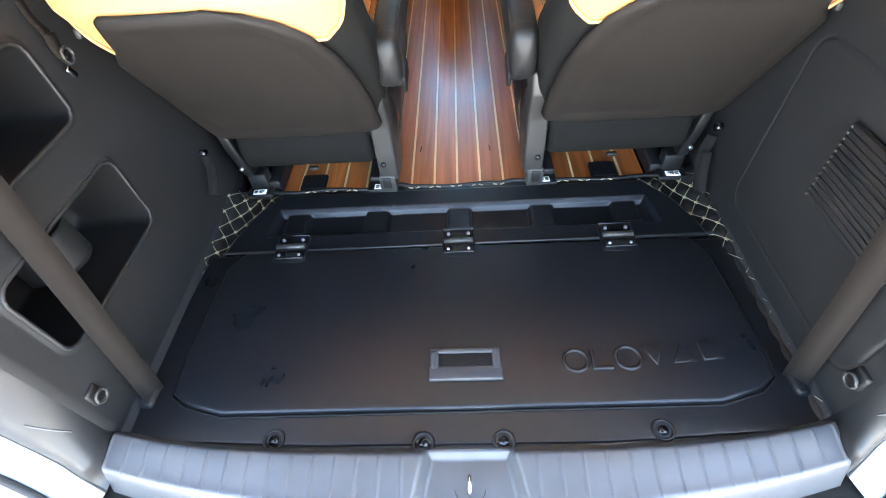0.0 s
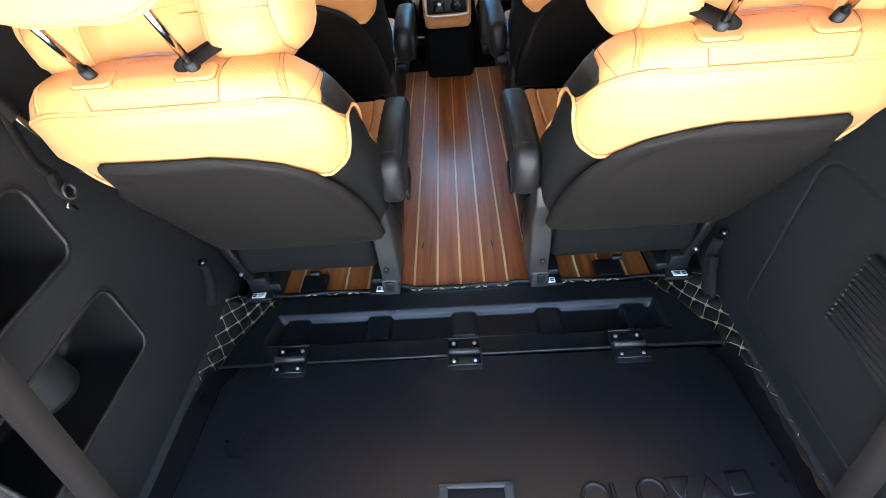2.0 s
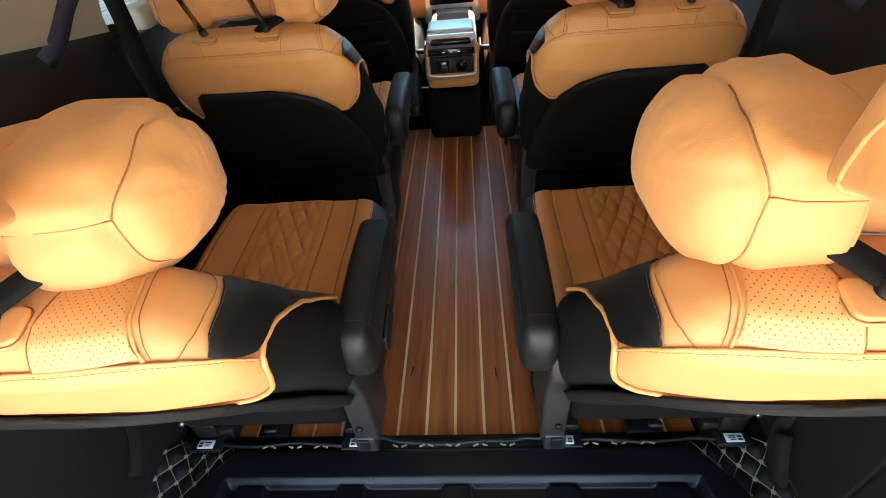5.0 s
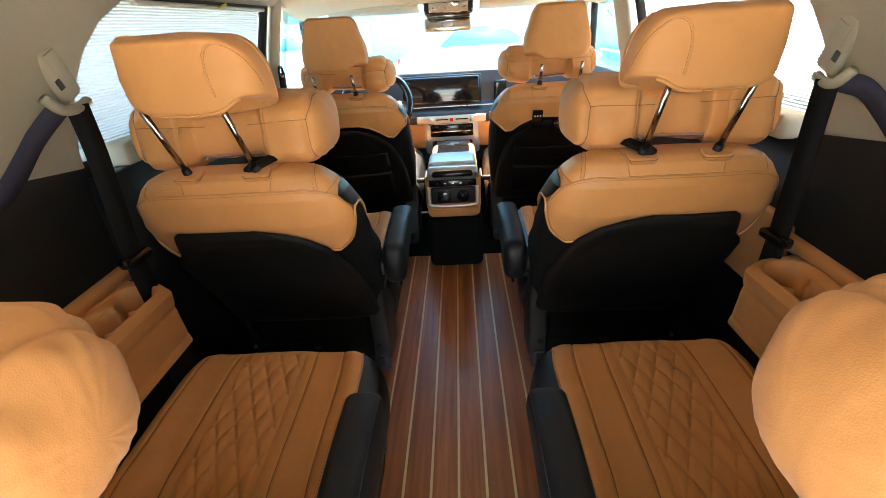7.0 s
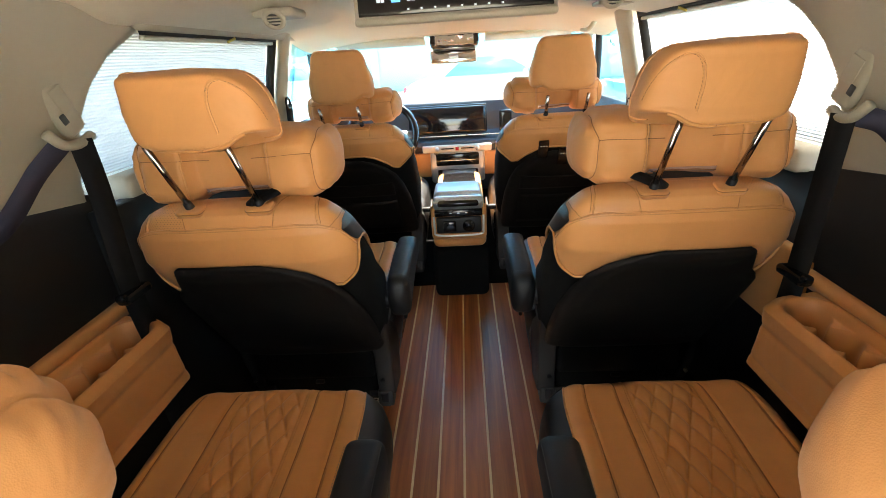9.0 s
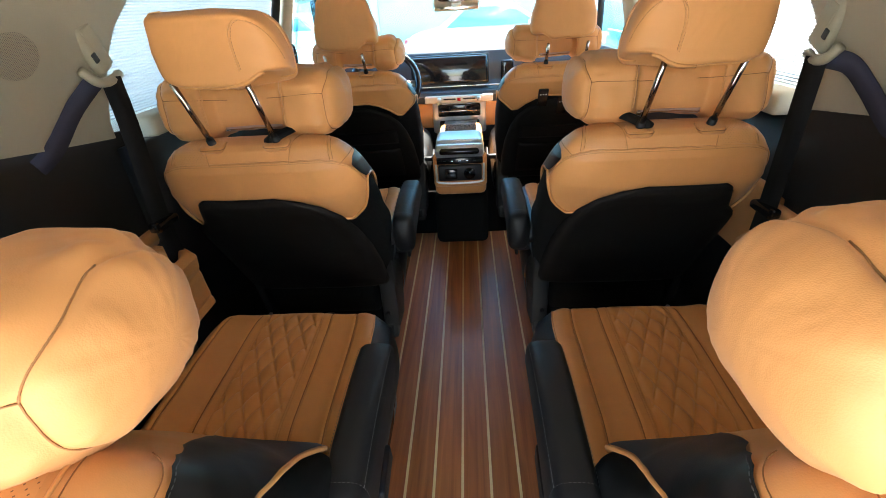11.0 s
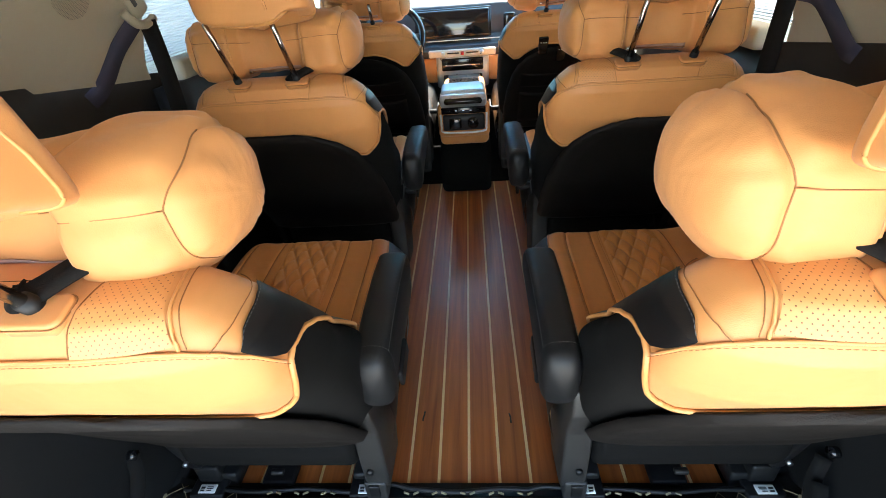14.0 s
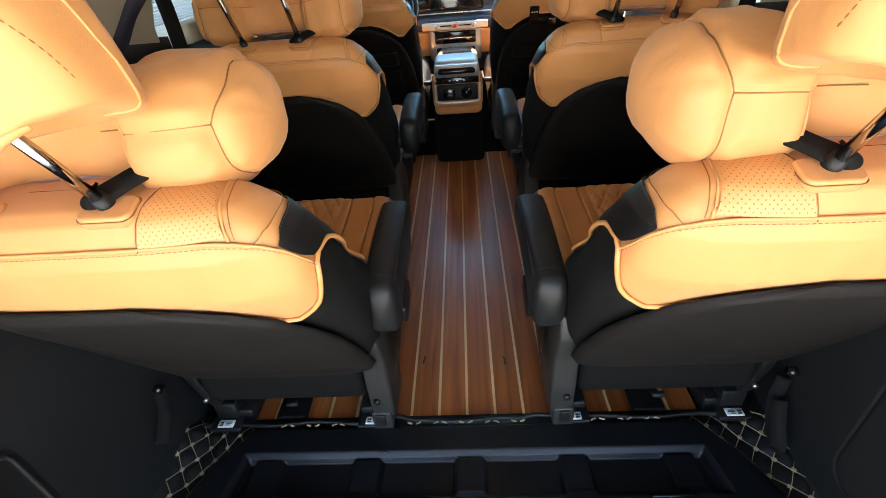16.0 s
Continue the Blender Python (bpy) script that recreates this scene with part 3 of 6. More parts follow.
def headrest(root, mir, w, h, d, cen, tilt, length):
    """Slack covered pad on two chrome posts. cen: the pad's middle, tilt: how far it leans back, length: of the posts."""
    P = lambda name, bm, mat, par=root, label="": part(name, bm, mat, par, label, True, mir)
    up = Vector((0, -math.sin(radians(tilt)), math.cos(radians(tilt))))
    back = Vector((0, -up.z, up.y))
    slot = Vector((-0.010, -0.318, 0.846))
    cen = Vector(cen)

    round_r = 0.042 if h > 0.16 else 0.070

    def pad(u, t, off=0.0):
        a, q = 2 * math.pi * u, math.pi * t
        pw = 0.62 if math.sin(a) > 0 else 0.38
        c, s = math.copysign(abs(math.cos(a)) ** pw, math.cos(a)), math.copysign(abs(math.sin(a)) ** pw, math.sin(a))
        sq, cq = math.sin(q) ** 0.15, -math.copysign(abs(math.cos(q)) ** 0.24, math.cos(q))
        fr = sstep(0.35, -0.9, c)
        hw = w / 2 * (1 - (0.17 if h > 0.16 else 0.05) * sstep(-0.2, 1, cq) - 0.02 * sstep(0.2, 1.0, -cq))
        x, z = (hw + off) * s * sq, (h / 2 + off) * cq
        # broad rounded shoulder on the aisle side, a small one on the other
        for e, r in ((x - (hw - round_r), round_r), (-x - (hw - (0.042 if h > 0.16 else 0.016)), 0.042 if h > 0.16 else 0.016)):
            if e > 0:
                z -= (r - math.sqrt(max(0.0, r * r - min(e, r) ** 2))) * (z + h / 2) / h
        p = Vector((x, 0, 0)) + back * ((d / 2 + off) * c * sq) + up * z
        if c > 0:
            p += back * (0.010 * (1 - cq * cq) * (1 - 0.5 * s * s))
            # slack hem that stands away at the back and curls up towards the aisle
            k = sstep(-0.35, -0.97, cq) * c
            p += back * 0.016 * k * (1 - 0.7 * s ** 6) + up * k * (0.020 * sstep(0.40, 0.78, s) - 0.004 * (1 - s * s))
            p += back * 0.004 * sstep(0.7, 0.97, cq) * c
        p -= up * (0.020 * sstep(0.35, -1.0, c * sq) * sstep(0.0, 1, cq) + (0.0 if h > 0.16 else 0.034) * fr * sstep(0.3, -1, cq))
        pw = p + root.location
        nz = noise.noise(pw * 9) * 0.004 + noise.noise(pw * 24) * 0.0022
        return cen + p + p.normalized() * nz
    bm = grid(pad, 110, 52, True)
    bmesh.ops.remove_doubles(bm, verts=bm.verts, dist=1e-5)
    bmesh.ops.recalc_face_normals(bm, faces=bm.faces)
    pd = P("headrest", bm, M_TAN_SLACK, root, "tan leatherette headrest pad")

    def on_pad(x, z, off=0.0012):
        """On the rear face, x and z from -1 to 1."""
        u = math.copysign(math.asin(min(0.9999, abs(x) ** (1 / (0.62 if x > 0 else 0.38)))) / (2 * math.pi), x)
        t = math.acos(-math.copysign(abs(z) ** (1 / 0.24), z)) / math.pi
        return pad(u, t, off)
    # stitched end panel on the aisle side
    if h < 0.16:
        arc = [on_pad(x, z) for x, z in ((0.42, -0.93), (0.37, -0.5), (0.36, 0.1), (0.41, 0.55), (0.52, 0.78), (0.68, 0.84), (0.84, 0.74), (0.94, 0.4), (0.97, -0.2))]
        P("pad_seam", dashes(smooth_line(arc, 6), 0.0007), M_STITCH, pd)
        P("pad_fold", tube(smooth_line([p + Vector((-0.004, 0.0, 0.0012)) for p in arc], 6), 0.0018, 6), M_PIPE, pd)
        P("hem_curl", tube(smooth_line([on_pad(x, z, 0.0005) for x, z in ((0.06, -0.985), (0.22, -0.975), (0.36, -0.94), (0.48, -0.90), (0.58, -0.90), (0.66, -0.93), (0.76, -0.97))], 6), 0.0042, 7), M_TAN, pd)
    P("pad_welt", tube([on_pad(-0.96 + 1.72 * k / 40, -0.982, 0.001) for k in range(41)], 0.0022, 6), M_PIPE, pd)
    for uu in (0.262, 0.765):
        P("side_welt", tube([pad(uu, 0.04 + 0.92 * k / 40, 0.0004) for k in range(41)], 0.0020, 5), M_PIPE, pd)
    pu = Vector((0, -0.5, 0.866))
    for sx in (-0.078, 0.078):
        a = slot + Vector((sx, 0, 0))
        post = P("post", cyl(a, a + pu * length, 0.0062, seg=14), M_POST, root, "chrome headrest post")
        P("collar", cyl(a - pu * 0.004, a + pu * 0.024, 0.0105, 0.009, 14), M_PLASTIC, post, "black post collar")
        ol = []
        for cx, cy, a0 in ((0.019, 0.006, 0), (-0.019, 0.006, 90), (-0.019, -0.012, 180), (0.019, -0.012, 270)):
            for k in range(7):
                t = radians(a0 + 15 * k)
                ol.append((cx + 0.011 * math.cos(t), cy + 0.010 * math.sin(t)))
        mt = Matrix.Translation(a + Vector((0.002, -0.003, 0.000))) @ pose(0, 0, 0, 16)
        bm = slab(ol, -0.006, 0.0085, 0.0035, 3)
        bmesh.ops.transform(bm, matrix=mt, verts=bm.verts)
        gp = P("guide_plate", bm, M_TAN, root, "tan stitched guide plate")
        P("plate_seam", tube([mt @ Vector((x * 1.03, y * 1.04, 0.0035)) for x, y in ol], 0.0008, 4, True), M_STITCH, gp)


def quilt(x, y):
    """Puffed diamonds."""
    p, q = x / 0.041 + y / 0.088, x / 0.041 - y / 0.088
    a, b = abs(p - round(p)), abs(q - round(q))
    return 0.0125 * (1 - math.exp(-(a / 0.12) ** 1.2)) * (1 - math.exp(-(b / 0.12) ** 1.2))


def cushion_parts(root, mir):
    P = lambda name, bm, mat, par=root, label="": part(name, bm, mat, par, label, True, mir)
    HWA, HWO, Y0, Y1, EDGE = 0.262, 0.236, 0.02, 0.584, 0.222
    SE = (-0.178, -0.100, -0.074, 0.074, 0.100, 0.172)
    def top(x, y):
        fx = abs(x) / (HWA if x > 0 else HWO)
        fy = (y - Y0) / (Y1 - Y0)
        z = 0.402 - 0.012 * (1 - fx ** 2) + 0.016 * sstep(0.55, 0.82, fx) * (1 - 0.6 * fy) - (0.045 if x > 0 else 0.060) * max(0, (fx - 0.72) / 0.28) ** 2
        z += 0.030 * fy - 0.062 * max(0, (fy - 0.87) / 0.13) ** 2 - 0.04 * (1 - sstep(0, 0.3, fy))
        if abs(x) < 0.072:
            z += quilt(x, y) * sstep(0.072, 0.066, abs(x)) * sstep(0.96, 0.78, fy)
        for s in SE:
            z -= 0.0045 * math.exp(-((x - s) / 0.0036) ** 2) * sstep(1.02, 0.90, fy)
        z += noise.noise(Vector((x * 11, y * 9, root.location.x))) * 0.003
        return z
    def width(y, x=1):
        fy = (y - Y0) / (Y1 - Y0)
        return 1 - (0.10 if x > 0 else 0.20) * max(0, (fy - 0.72) / 0.28) ** 2.4
    ys = lambda t: Y0 + (Y1 - Y0) * t
    def sheet(u, t):
        x = -HWO + (EDGE + HWO) * u
        y = ys(t)
        return Vector((x * width(y, x), y - 0.03 * (x / HWO) ** 2 * sstep(0.6, 1, t), top(x, y)))
    cush = P("seat_cushion", grid(sheet, 210, 220), M_TAN, root, "tan quilted leatherette seat cushion")
    def bol(u, t):
        q = u * math.pi * 0.5
        y = ys(t)
        if u <= 0.4:
            x = EDGE + (HWA - EDGE) * (u / 0.4)
            return Vector((x * width(y), y - 0.03 * (x / HWO) ** 2 * sstep(0.6, 1, t), top(x, y) + 0.001))
        x = HWA + 0.014 * math.sin((u - 0.4) / 0.6 * math.pi)
        return Vector((x * width(y), y - 0.03 * (x / HWO) ** 2 * sstep(0.6, 1, t), top(HWA, y) - (u - 0.4) / 0.6 * 0.15))
    P("side_bolster", grid(bol, 20, 60), M_VINYL, root, "black vinyl aisle-side bolster")
    def out(u, t):
        y = ys(t)
        x = -HWO - 0.012 * math.sin(u * math.pi)
        return Vector((x * width(y, -1), y, top(-HWO, y) - u * 0.15))
    bm = grid(out, 8, 40)
    bmesh.ops.reverse_faces(bm, faces=bm.faces)
    P("outer_bolster", bm, M_VINYL, root)
    def front(u, t):
        x = -HWO + (HWA + HWO) * u
        y = Y1 - 0.03 * (x / HWO) ** 2 + 0.020 * math.sin(t * math.pi * 0.6)
        return Vector((x * width(Y1, x), y, top(x, Y1) - t * 0.10))
    P("cushion_front", grid(front, 60, 10), M_TAN, root)
    for s, r in ((-0.178, 0.0011), (-0.100, 0.0011), (-0.077, 0.0016), (0.077, 0.0016), (0.100, 0.0011), (0.172, 0.0011), (EDGE, 0.0022)):
        pts = [Vector((s * width(ys(k / 40), s), ys(k / 40) - 0.03 * (s / HWO) ** 2 * sstep(0.6, 1, k / 40), top(s, ys(k / 40)) + 0.0012)) for k in range(41)]
        P("seam", tube(pts, r, 5), M_STITCH if r < 0.0015 else M_PIPE, cush)
    # base under the cushion
    P("seat_base", rbox(0, 0.29, 0.20, 0.42, 0.50, 0.20, 0.03, 3), M_PLASTIC, root, "black seat base")
    for sx in (-0.17, 0.17):
        P("slide_rail", rbox(sx, 0.30, 0.030, 0.045, 0.56, 0.05, 0.006), M_PLASTIC, root)
        P("riser", rbox(sx, 0.48, 0.09, 0.04, 0.12, 0.10, 0.01), M_PLASTIC, root)


def armrest(root, mir, ax=0.280):
    P = lambda name, bm, mat, par=root, label="": part(name, bm, mat, par, label, True, mir)
    axis = smooth_line([(ax, -0.098, 0.470), (ax, 0.03, 0.498), (ax, 0.15, 0.512), (ax, 0.258, 0.514)], 10)
    n = len(axis)
    def f(u, t):
        i = t * (n - 1)
        k = min(n - 2, int(i))
        c = axis[k].lerp(axis[k + 1], i - k)
        a = 2 * math.pi * u
        e0 = math.sqrt(max(0, 1 - max(0, (0.10 - t) / 0.10) ** 2.4))
        e1 = math.sqrt(max(0, 1 - max(0, (t - 0.92) / 0.08) ** 2.4))
        e = min(e0, e1)
        hx, hz = 0.035 * e, (0.070 - 0.034 * t) * e
        cs, sn = spow(math.cos(a)), spow(math.sin(a))
        return c + Vector((hx * cs, -0.15 * hz * sn, hz * sn))
    bm = grid(f, 28, 44, True)
    bmesh.ops.remove_doubles(bm, verts=bm.verts, dist=1e-5)
    bmesh.ops.recalc_face_normals(bm, faces=bm.faces)
    arm = P("armrest", bm, M_ARM, root, "black vinyl armrest")
    for sx in (-0.031, 0.031):
        pts = [Vector((axis[k].x + sx, axis[k].y, axis[k].z + 0.0590 - 0.028 * k / n)) for k in range(3, n - 3)]
        P("stitching", dashes(pts, 0.0006), M_GREYTHREAD, arm)
    ring = [f(k / 28, 0.13) + Vector((0, 0.0, 0)) for k in range(28)]
    P("end_stitch", dashes(ring + ring[:1], 0.0006), M_GREYTHREAD, arm)
    P("pivot", cyl((0.235, -0.025, 0.455), (ax - 0.02, -0.025, 0.455), 0.035, seg=24), M_PLASTIC, root)


def seat_frame_parts(root, mir):
    P = lambda name, bm, mat, par=root, label="": part(name, bm, mat, par, label, True, mir)
    # cloth roll under the shell
    def roll(u, t):
        a = math.pi * (0.05 + 0.95 * t)
        x = -0.212 + 0.405 * u
        e = sstep(0, 0.04, u) * sstep(1, 0.96, u)
        return Vector((x, 0.025 - 0.058 * math.sin(a) ** 0.7 * e, 0.207 + 0.074 * math.cos(a) * (0.6 + 0.4 * e)))
    P("lower_roll", thicken(grid(roll, 30, 14), 0.006), M_FABRIC, root, "black cloth roll under the backrest")
    P("release_tab", rbox(0.0, -0.026, 0.140, 0.030, 0.014, 0.012, 0.004), M_PLASTIC, root, "small black release tab")
    # aisle-side leg cover, a tapering moulding that runs up to the armrest
    prof = ((-0.022, 0.075), (0.10, 0.06), (0.15, 0.20), (0.12, 0.33), (0.02, 0.42), (-0.055, 0.42), (-0.062, 0.36), (-0.030, 0.27), (-0.028, 0.17))
    bm = bmesh.new()
    f = bm.faces.new([bm.verts.new((0.193, y, z)) for y, z in prof])
    r = bmesh.ops.extrude_face_region(bm, geom=[f])
    bmesh.ops.translate(bm, vec=(0.058, 0, 0), verts=[v for v in r["geom"] if isinstance(v, bmesh.types.BMVert)])
    bmesh.ops.recalc_face_normals(bm, faces=bm.faces)
    bmesh.ops.bevel(bm, geom=bm.edges[:], offset=0.008, segments=3, profile=0.5, affect="EDGES")
    leg = P("leg_cover", bm, M_GREYPL, root, "dark grey plastic leg cover")
    P("screw_cap", cyl((0.213, -0.026, 0.142), (0.213, -0.034, 0.142), 0.008, seg=16), M_PLASTIC, leg)
    P("foot_block", rbox(0.215, 0.0, 0.062, 0.052, 0.055, 0.064, 0.006), M_GREYPL, root, "dark grey foot block")
    P("foot_clip", rbox(0.213, -0.030, 0.070, 0.026, 0.006, 0.040, 0.003), M_PLASTIC, root)
    # outer leg
    prof = ((0.012, 0.09), (0.06, 0.07), (0.10, 0.20), (0.05, 0.27), (-0.012, 0.27), (-0.008, 0.20))
    bm = bmesh.new()
    f = bm.faces.new([bm.verts.new((-0.245, y, z)) for y, z in prof])
    r = bmesh.ops.extrude_face_region(bm, geom=[f])
    for v in bm.verts:
        v.co.x -= 0.10 * max(0, v.co.z - 0.10)
    bmesh.ops.translate(bm, vec=(0.030, 0, 0), verts=[v for v in r["geom"] if isinstance(v, bmesh.types.BMVert)])
    bmesh.ops.recalc_face_normals(bm, faces=bm.faces)
    bmesh.ops.bevel(bm, geom=bm.edges[:], offset=0.007, segments=2, profile=0.5, affect="EDGES")
    leg = P("outer_leg", bm, M_PLASTIC, root, "black steel outer bracket")
    P("screw_cap", cyl((-0.236, 0.004, 0.13), (-0.236, -0.006, 0.13), 0.006, seg=16), M_STEEL, leg)
    P("foot_block", rbox(-0.212, 0.036, 0.060, 0.060, 0.045, 0.060, 0.006), M_PLASTIC, root)
    for sx in (-0.210, 0.186):
        P("foot_plate", rbox(sx, 0.006, 0.030, 0.085, 0.056, 0.014, 0.004), M_PLASTIC)
        tagp = P("label_plate", rbox(sx, -0.006, 0.0385, 0.042, 0.022, 0.003, 0.001), M_LABEL, root, "white printed label")
        for bx, by, bw, bh in ((-0.012, 0.002, 0.010, 0.005), (-0.012, -0.005, 0.010, 0.004), (0.006, 0.004, 0.016, 0.002), (0.006, 0.000, 0.016, 0.002), (0.004, -0.005, 0.012, 0.002)):
            P("print_bar", rbox(sx + bx, by - 0.006, 0.0404, bw, bh, 0.0008, 0), M_INK, tagp)
    # aisle-side shield with its lever
    prof = ((0.08, 0.10), (0.50, 0.10), (0.55, 0.20), (0.50, 0.33), (0.12, 0.34))
    bm = bmesh.new()
    f = bm.faces.new([bm.verts.new((0.215, y, z)) for y, z in prof])
    r = bmesh.ops.extrude_face_region(bm, geom=[f])
    bmesh.ops.translate(bm, vec=(0.026, 0, 0), verts=[v for v in r["geom"] if isinstance(v, bmesh.types.BMVert)])
    bmesh.ops.recalc_face_normals(bm, faces=bm.faces)
    bmesh.ops.bevel(bm, geom=bm.edges[:], offset=0.008, segments=2, profile=0.5, affect="EDGES")
    sh = P("side_shield", bm, M_SATINBLK, root, "black plastic side shield")
    lev = join(rbox(0.268, 0.070, 0.352, 0.056, 0.030, 0.024, 0.008, 3), rbox(0.298, 0.095, 0.356, 0.012, 0.095, 0.048, 0.006, 3, pose(0, 0, 0, 10)))
    P("recline_lever", lev, M_PLASTIC, sh, "black plastic recline lever")


def seat(name, at, mir, label, arm=True, kind="second", pockets=False, shift=0.022, lean=0.0):
    """lean: how far the backrest sits to the right of the seat's frame."""
    root = thing(name, at, label, "car seat", "cabin seats")
    seat_back_parts(root, mir, pockets)
    for o in root.children:
        o.location.x = lean
    cushion_parts(root, mir)
    if arm:
        armrest(root, mir, 0.280 if kind == "third" else 0.306)
    seat_frame_parts(root, mir)
    # added dark sheet in place of the shade under the seat
    if kind != "third":
        part("shade_skirt", thicken(grid(lambda u, w: Vector((-0.215 + 0.41 * u, 0.035 - 0.012 * math.sin(math.pi * w), 0.02 + 0.17 * w)), 10, 6), 0.004), M_CARPET, root, "added black sheet that stands in for the shade under the backrest", True, mir)
    if kind == "front":
        headrest(root, mir, 0.255, 0.19, 0.09, (0.008, -0.325, 1.055), 8, 0.10)
    elif kind == "third":
        headrest(root, mir, 0.290, 0.140, 0.118, (0.017, -0.362, 1.032), 14, 0.15)
    else:
        headrest(root, mir, 0.266, 0.128, 0.112, (shift, -0.385, 1.075), 12, 0.18)
    return root


# ---- neck pillow ----
def lobes(x, square=0.0):
    """Depth and height of the pillow's section at x: two round lobes and a waist."""
    q = abs(x)
    cap = max(0.0, 1 - (max(0.0, q - 0.140) / 0.104) ** (2.8 + 1.6 * square)) ** 0.5
    k = sstep(0.080, 0.108, q)
    return (0.084 + 0.041 * k) * cap, (0.068 + 0.016 * k) * cap


def neck_pillow(at, seedling, label, size=1.0, tall=1.0, square=0.0, cap_at=0.201):
    root = thing("neck_pillow", at, label, "neck pillow", "neck pillows")
    def f(u, t, off=0.0):
        x = 0.2439 * (0.55 * math.sin(math.pi * (t - 0.5)) + 0.45 * (2 * t - 1))
        ry, rz = lobes(x, square)
        return at_x(x, ry, rz * tall, u, off)

    def cap_x(u):
        """Where the end cap is sewn on, round the lobe."""
        if u > 0.035:
            return cap_at + 0.010 * math.sin(min(1, (u - 0.035) / 0.215) * math.pi)
        return cap_at + 0.010 * min(1, (0.035 - u) / 0.21)

    def at_x(x, ry, rz, u, off):
        a = 2 * math.pi * u
        ex = 0.70 - 0.14 * square
        c, s = math.copysign(abs(math.cos(a)) ** ex, math.cos(a)), math.copysign(abs(math.sin(a)) ** ex, math.sin(a))
        p = Vector((x, -(ry + off) * c * (1.0 if c > 0 else 0.80), (rz + off) * s * (1.06 if s > 0 else 0.94)))
        # creases run into the seam at the ends
        uu = (a / (2 * math.pi) + 0.5) % 1 - 0.5
        dx = abs(x) - cap_x(uu)
        side = math.exp(-(abs(dx) / 0.030)) * (1 if dx < 0 else 0.5)
        crease = -0.0095 * math.exp(-(abs(dx) / 0.009) ** 1.3) + 0.0055 * math.sin(13 * a + 3 * seedling + 2 * math.sin(3 * a)) * side * sstep(0.004, 0.02, abs(dx))
        crease -= 0.0070 * math.exp(-(abs(uu - 0.03) / 0.014) ** 1.3) * sstep(0.045, 0.08, abs(x)) * sstep(cap_at + 0.002, cap_at - 0.006, abs(x))
        nz = noise.noise(p * 8 + Vector((seedling * 5.0, 0, 0))) * 0.008 + noise.noise(p * 22 + Vector((0, seedling * 3.0, 0))) * 0.0050 + crease
        p += Vector((0, p.y, p.z)).normalized() * nz if (p.y or p.z) else Vector()
        return p * size
    def surf(x, u, off=0.0015):
        ry, rz = lobes(x, square)
        return at_x(x, ry, rz * tall, u, off)
    bm = grid(lambda u, t: f(u, t), 80, 130, True)
    bmesh.ops.holes_fill(bm, edges=[e for e in bm.edges if e.is_boundary])
    bmesh.ops.recalc_face_normals(bm, faces=bm.faces)
    body = part("cushion", bm, M_TAN_SLACK, root, "tan slack leatherette cushion")
    for sg in (1, -1):
        part("seam", tube([surf(sg * cap_x(0.035 + 0.215 * k / 30), 0.035 + 0.215 * k / 30, 0.0010) for k in range(31)], 0.0009, 5), M_STITCH, body)
        part("seam", tube([surf(sg * (cap_at - 0.150 * k / 24), 0.035 - 0.010 * k / 24, 0.0012) for k in range(25)], 0.0009, 5), M_STITCH, body)
        part("seam", tube([surf(sg * cap_x(0.035 - 0.23 * k / 30), 0.035 - 0.23 * k / 30, 0.0010) for k in range(31)], 0.0009, 5), M_STITCH, body)
        part("seam_welt", tube([surf(sg * 0.100, -0.24 + 0.40 * k / 24, 0.0) for k in range(25)], 0.0022, 5), M_PIPE, body)
    zp = part("zip_band", thicken(grid(lambda u, w: surf(-0.075 + 0.15 * u, -0.135 + 0.055 * w, 0.002), 20, 5), 0.001), M_ZIP, body, "rose zip tape")
    part("zip_teeth", tube([surf(-0.075 + 0.15 * k / 24, -0.105 + 0.004 * math.sin(k * 0.5), 0.0035) for k in range(25)], 0.0016, 5), M_STITCH, zp)
    q = surf(-0.072, -0.105, 0.004)
    part("zip_slider", rbox(q.x, q.y, q.z, 0.012, 0.006, 0.008, 0.002), M_CHROME, zp, "chrome zip slider")
    return root


def pillow_strap(at, mir, label, reach):
    """Elastic strap round a headrest post."""
    sg = -1 if mir else 1
    pts = [(0.150 * sg, 0.072, 0.036), (0.120 * sg, 0.036, 0.027), (0.092 * sg, 0.002, 0.017), (0.074 * sg, -0.014, 0.011), (0.060 * sg, -0.010, 0.011), (0.056 * sg, 0.004, 0.014)]
    pts = [(0.070 * sg + (x - 0.070 * sg) * reach, y * reach, 0.010 + (z - 0.010) * reach) for x, y, z in pts[:4]] + pts[4:]
    o = single("pillow_strap", tube(smooth_line(pts, 6), 0, flat=(0.026, 0.003, (-0.30 * sg, -0.80, 0.50))), M_BELTBLK, label, "strap", "pillow straps")
    o.location = at
    return o


# ---- setting: floor, walls, ceiling ----
PITCH, X0 = 0.0755, 0.003
Y_REAR, Y_FRONT = 0.028, 1.86

floor = single("floor", rbox(0, 0.95, -0.025, 1.90, 4.0, 0.03, 0), M_CARPET, "black carpeted cabin floor under the wooden deck", "floor", kind="structure")
carpet = single("front_carpet", rbox(0, 2.42, -0.006, 1.5, 1.1, 0.012, 0.004), M_CARPET, "black carpet in the front footwell", "carpet", kind="structure")


def side_x(y, right):
    """Inner face of the lower side trim."""
    base = 0.750 if right else 0.738
    fl = max(0, -0.765 - y)
    return base + 0.055 * sstep(0.0, 0.35, y) + 2.4 * fl ** 1.6


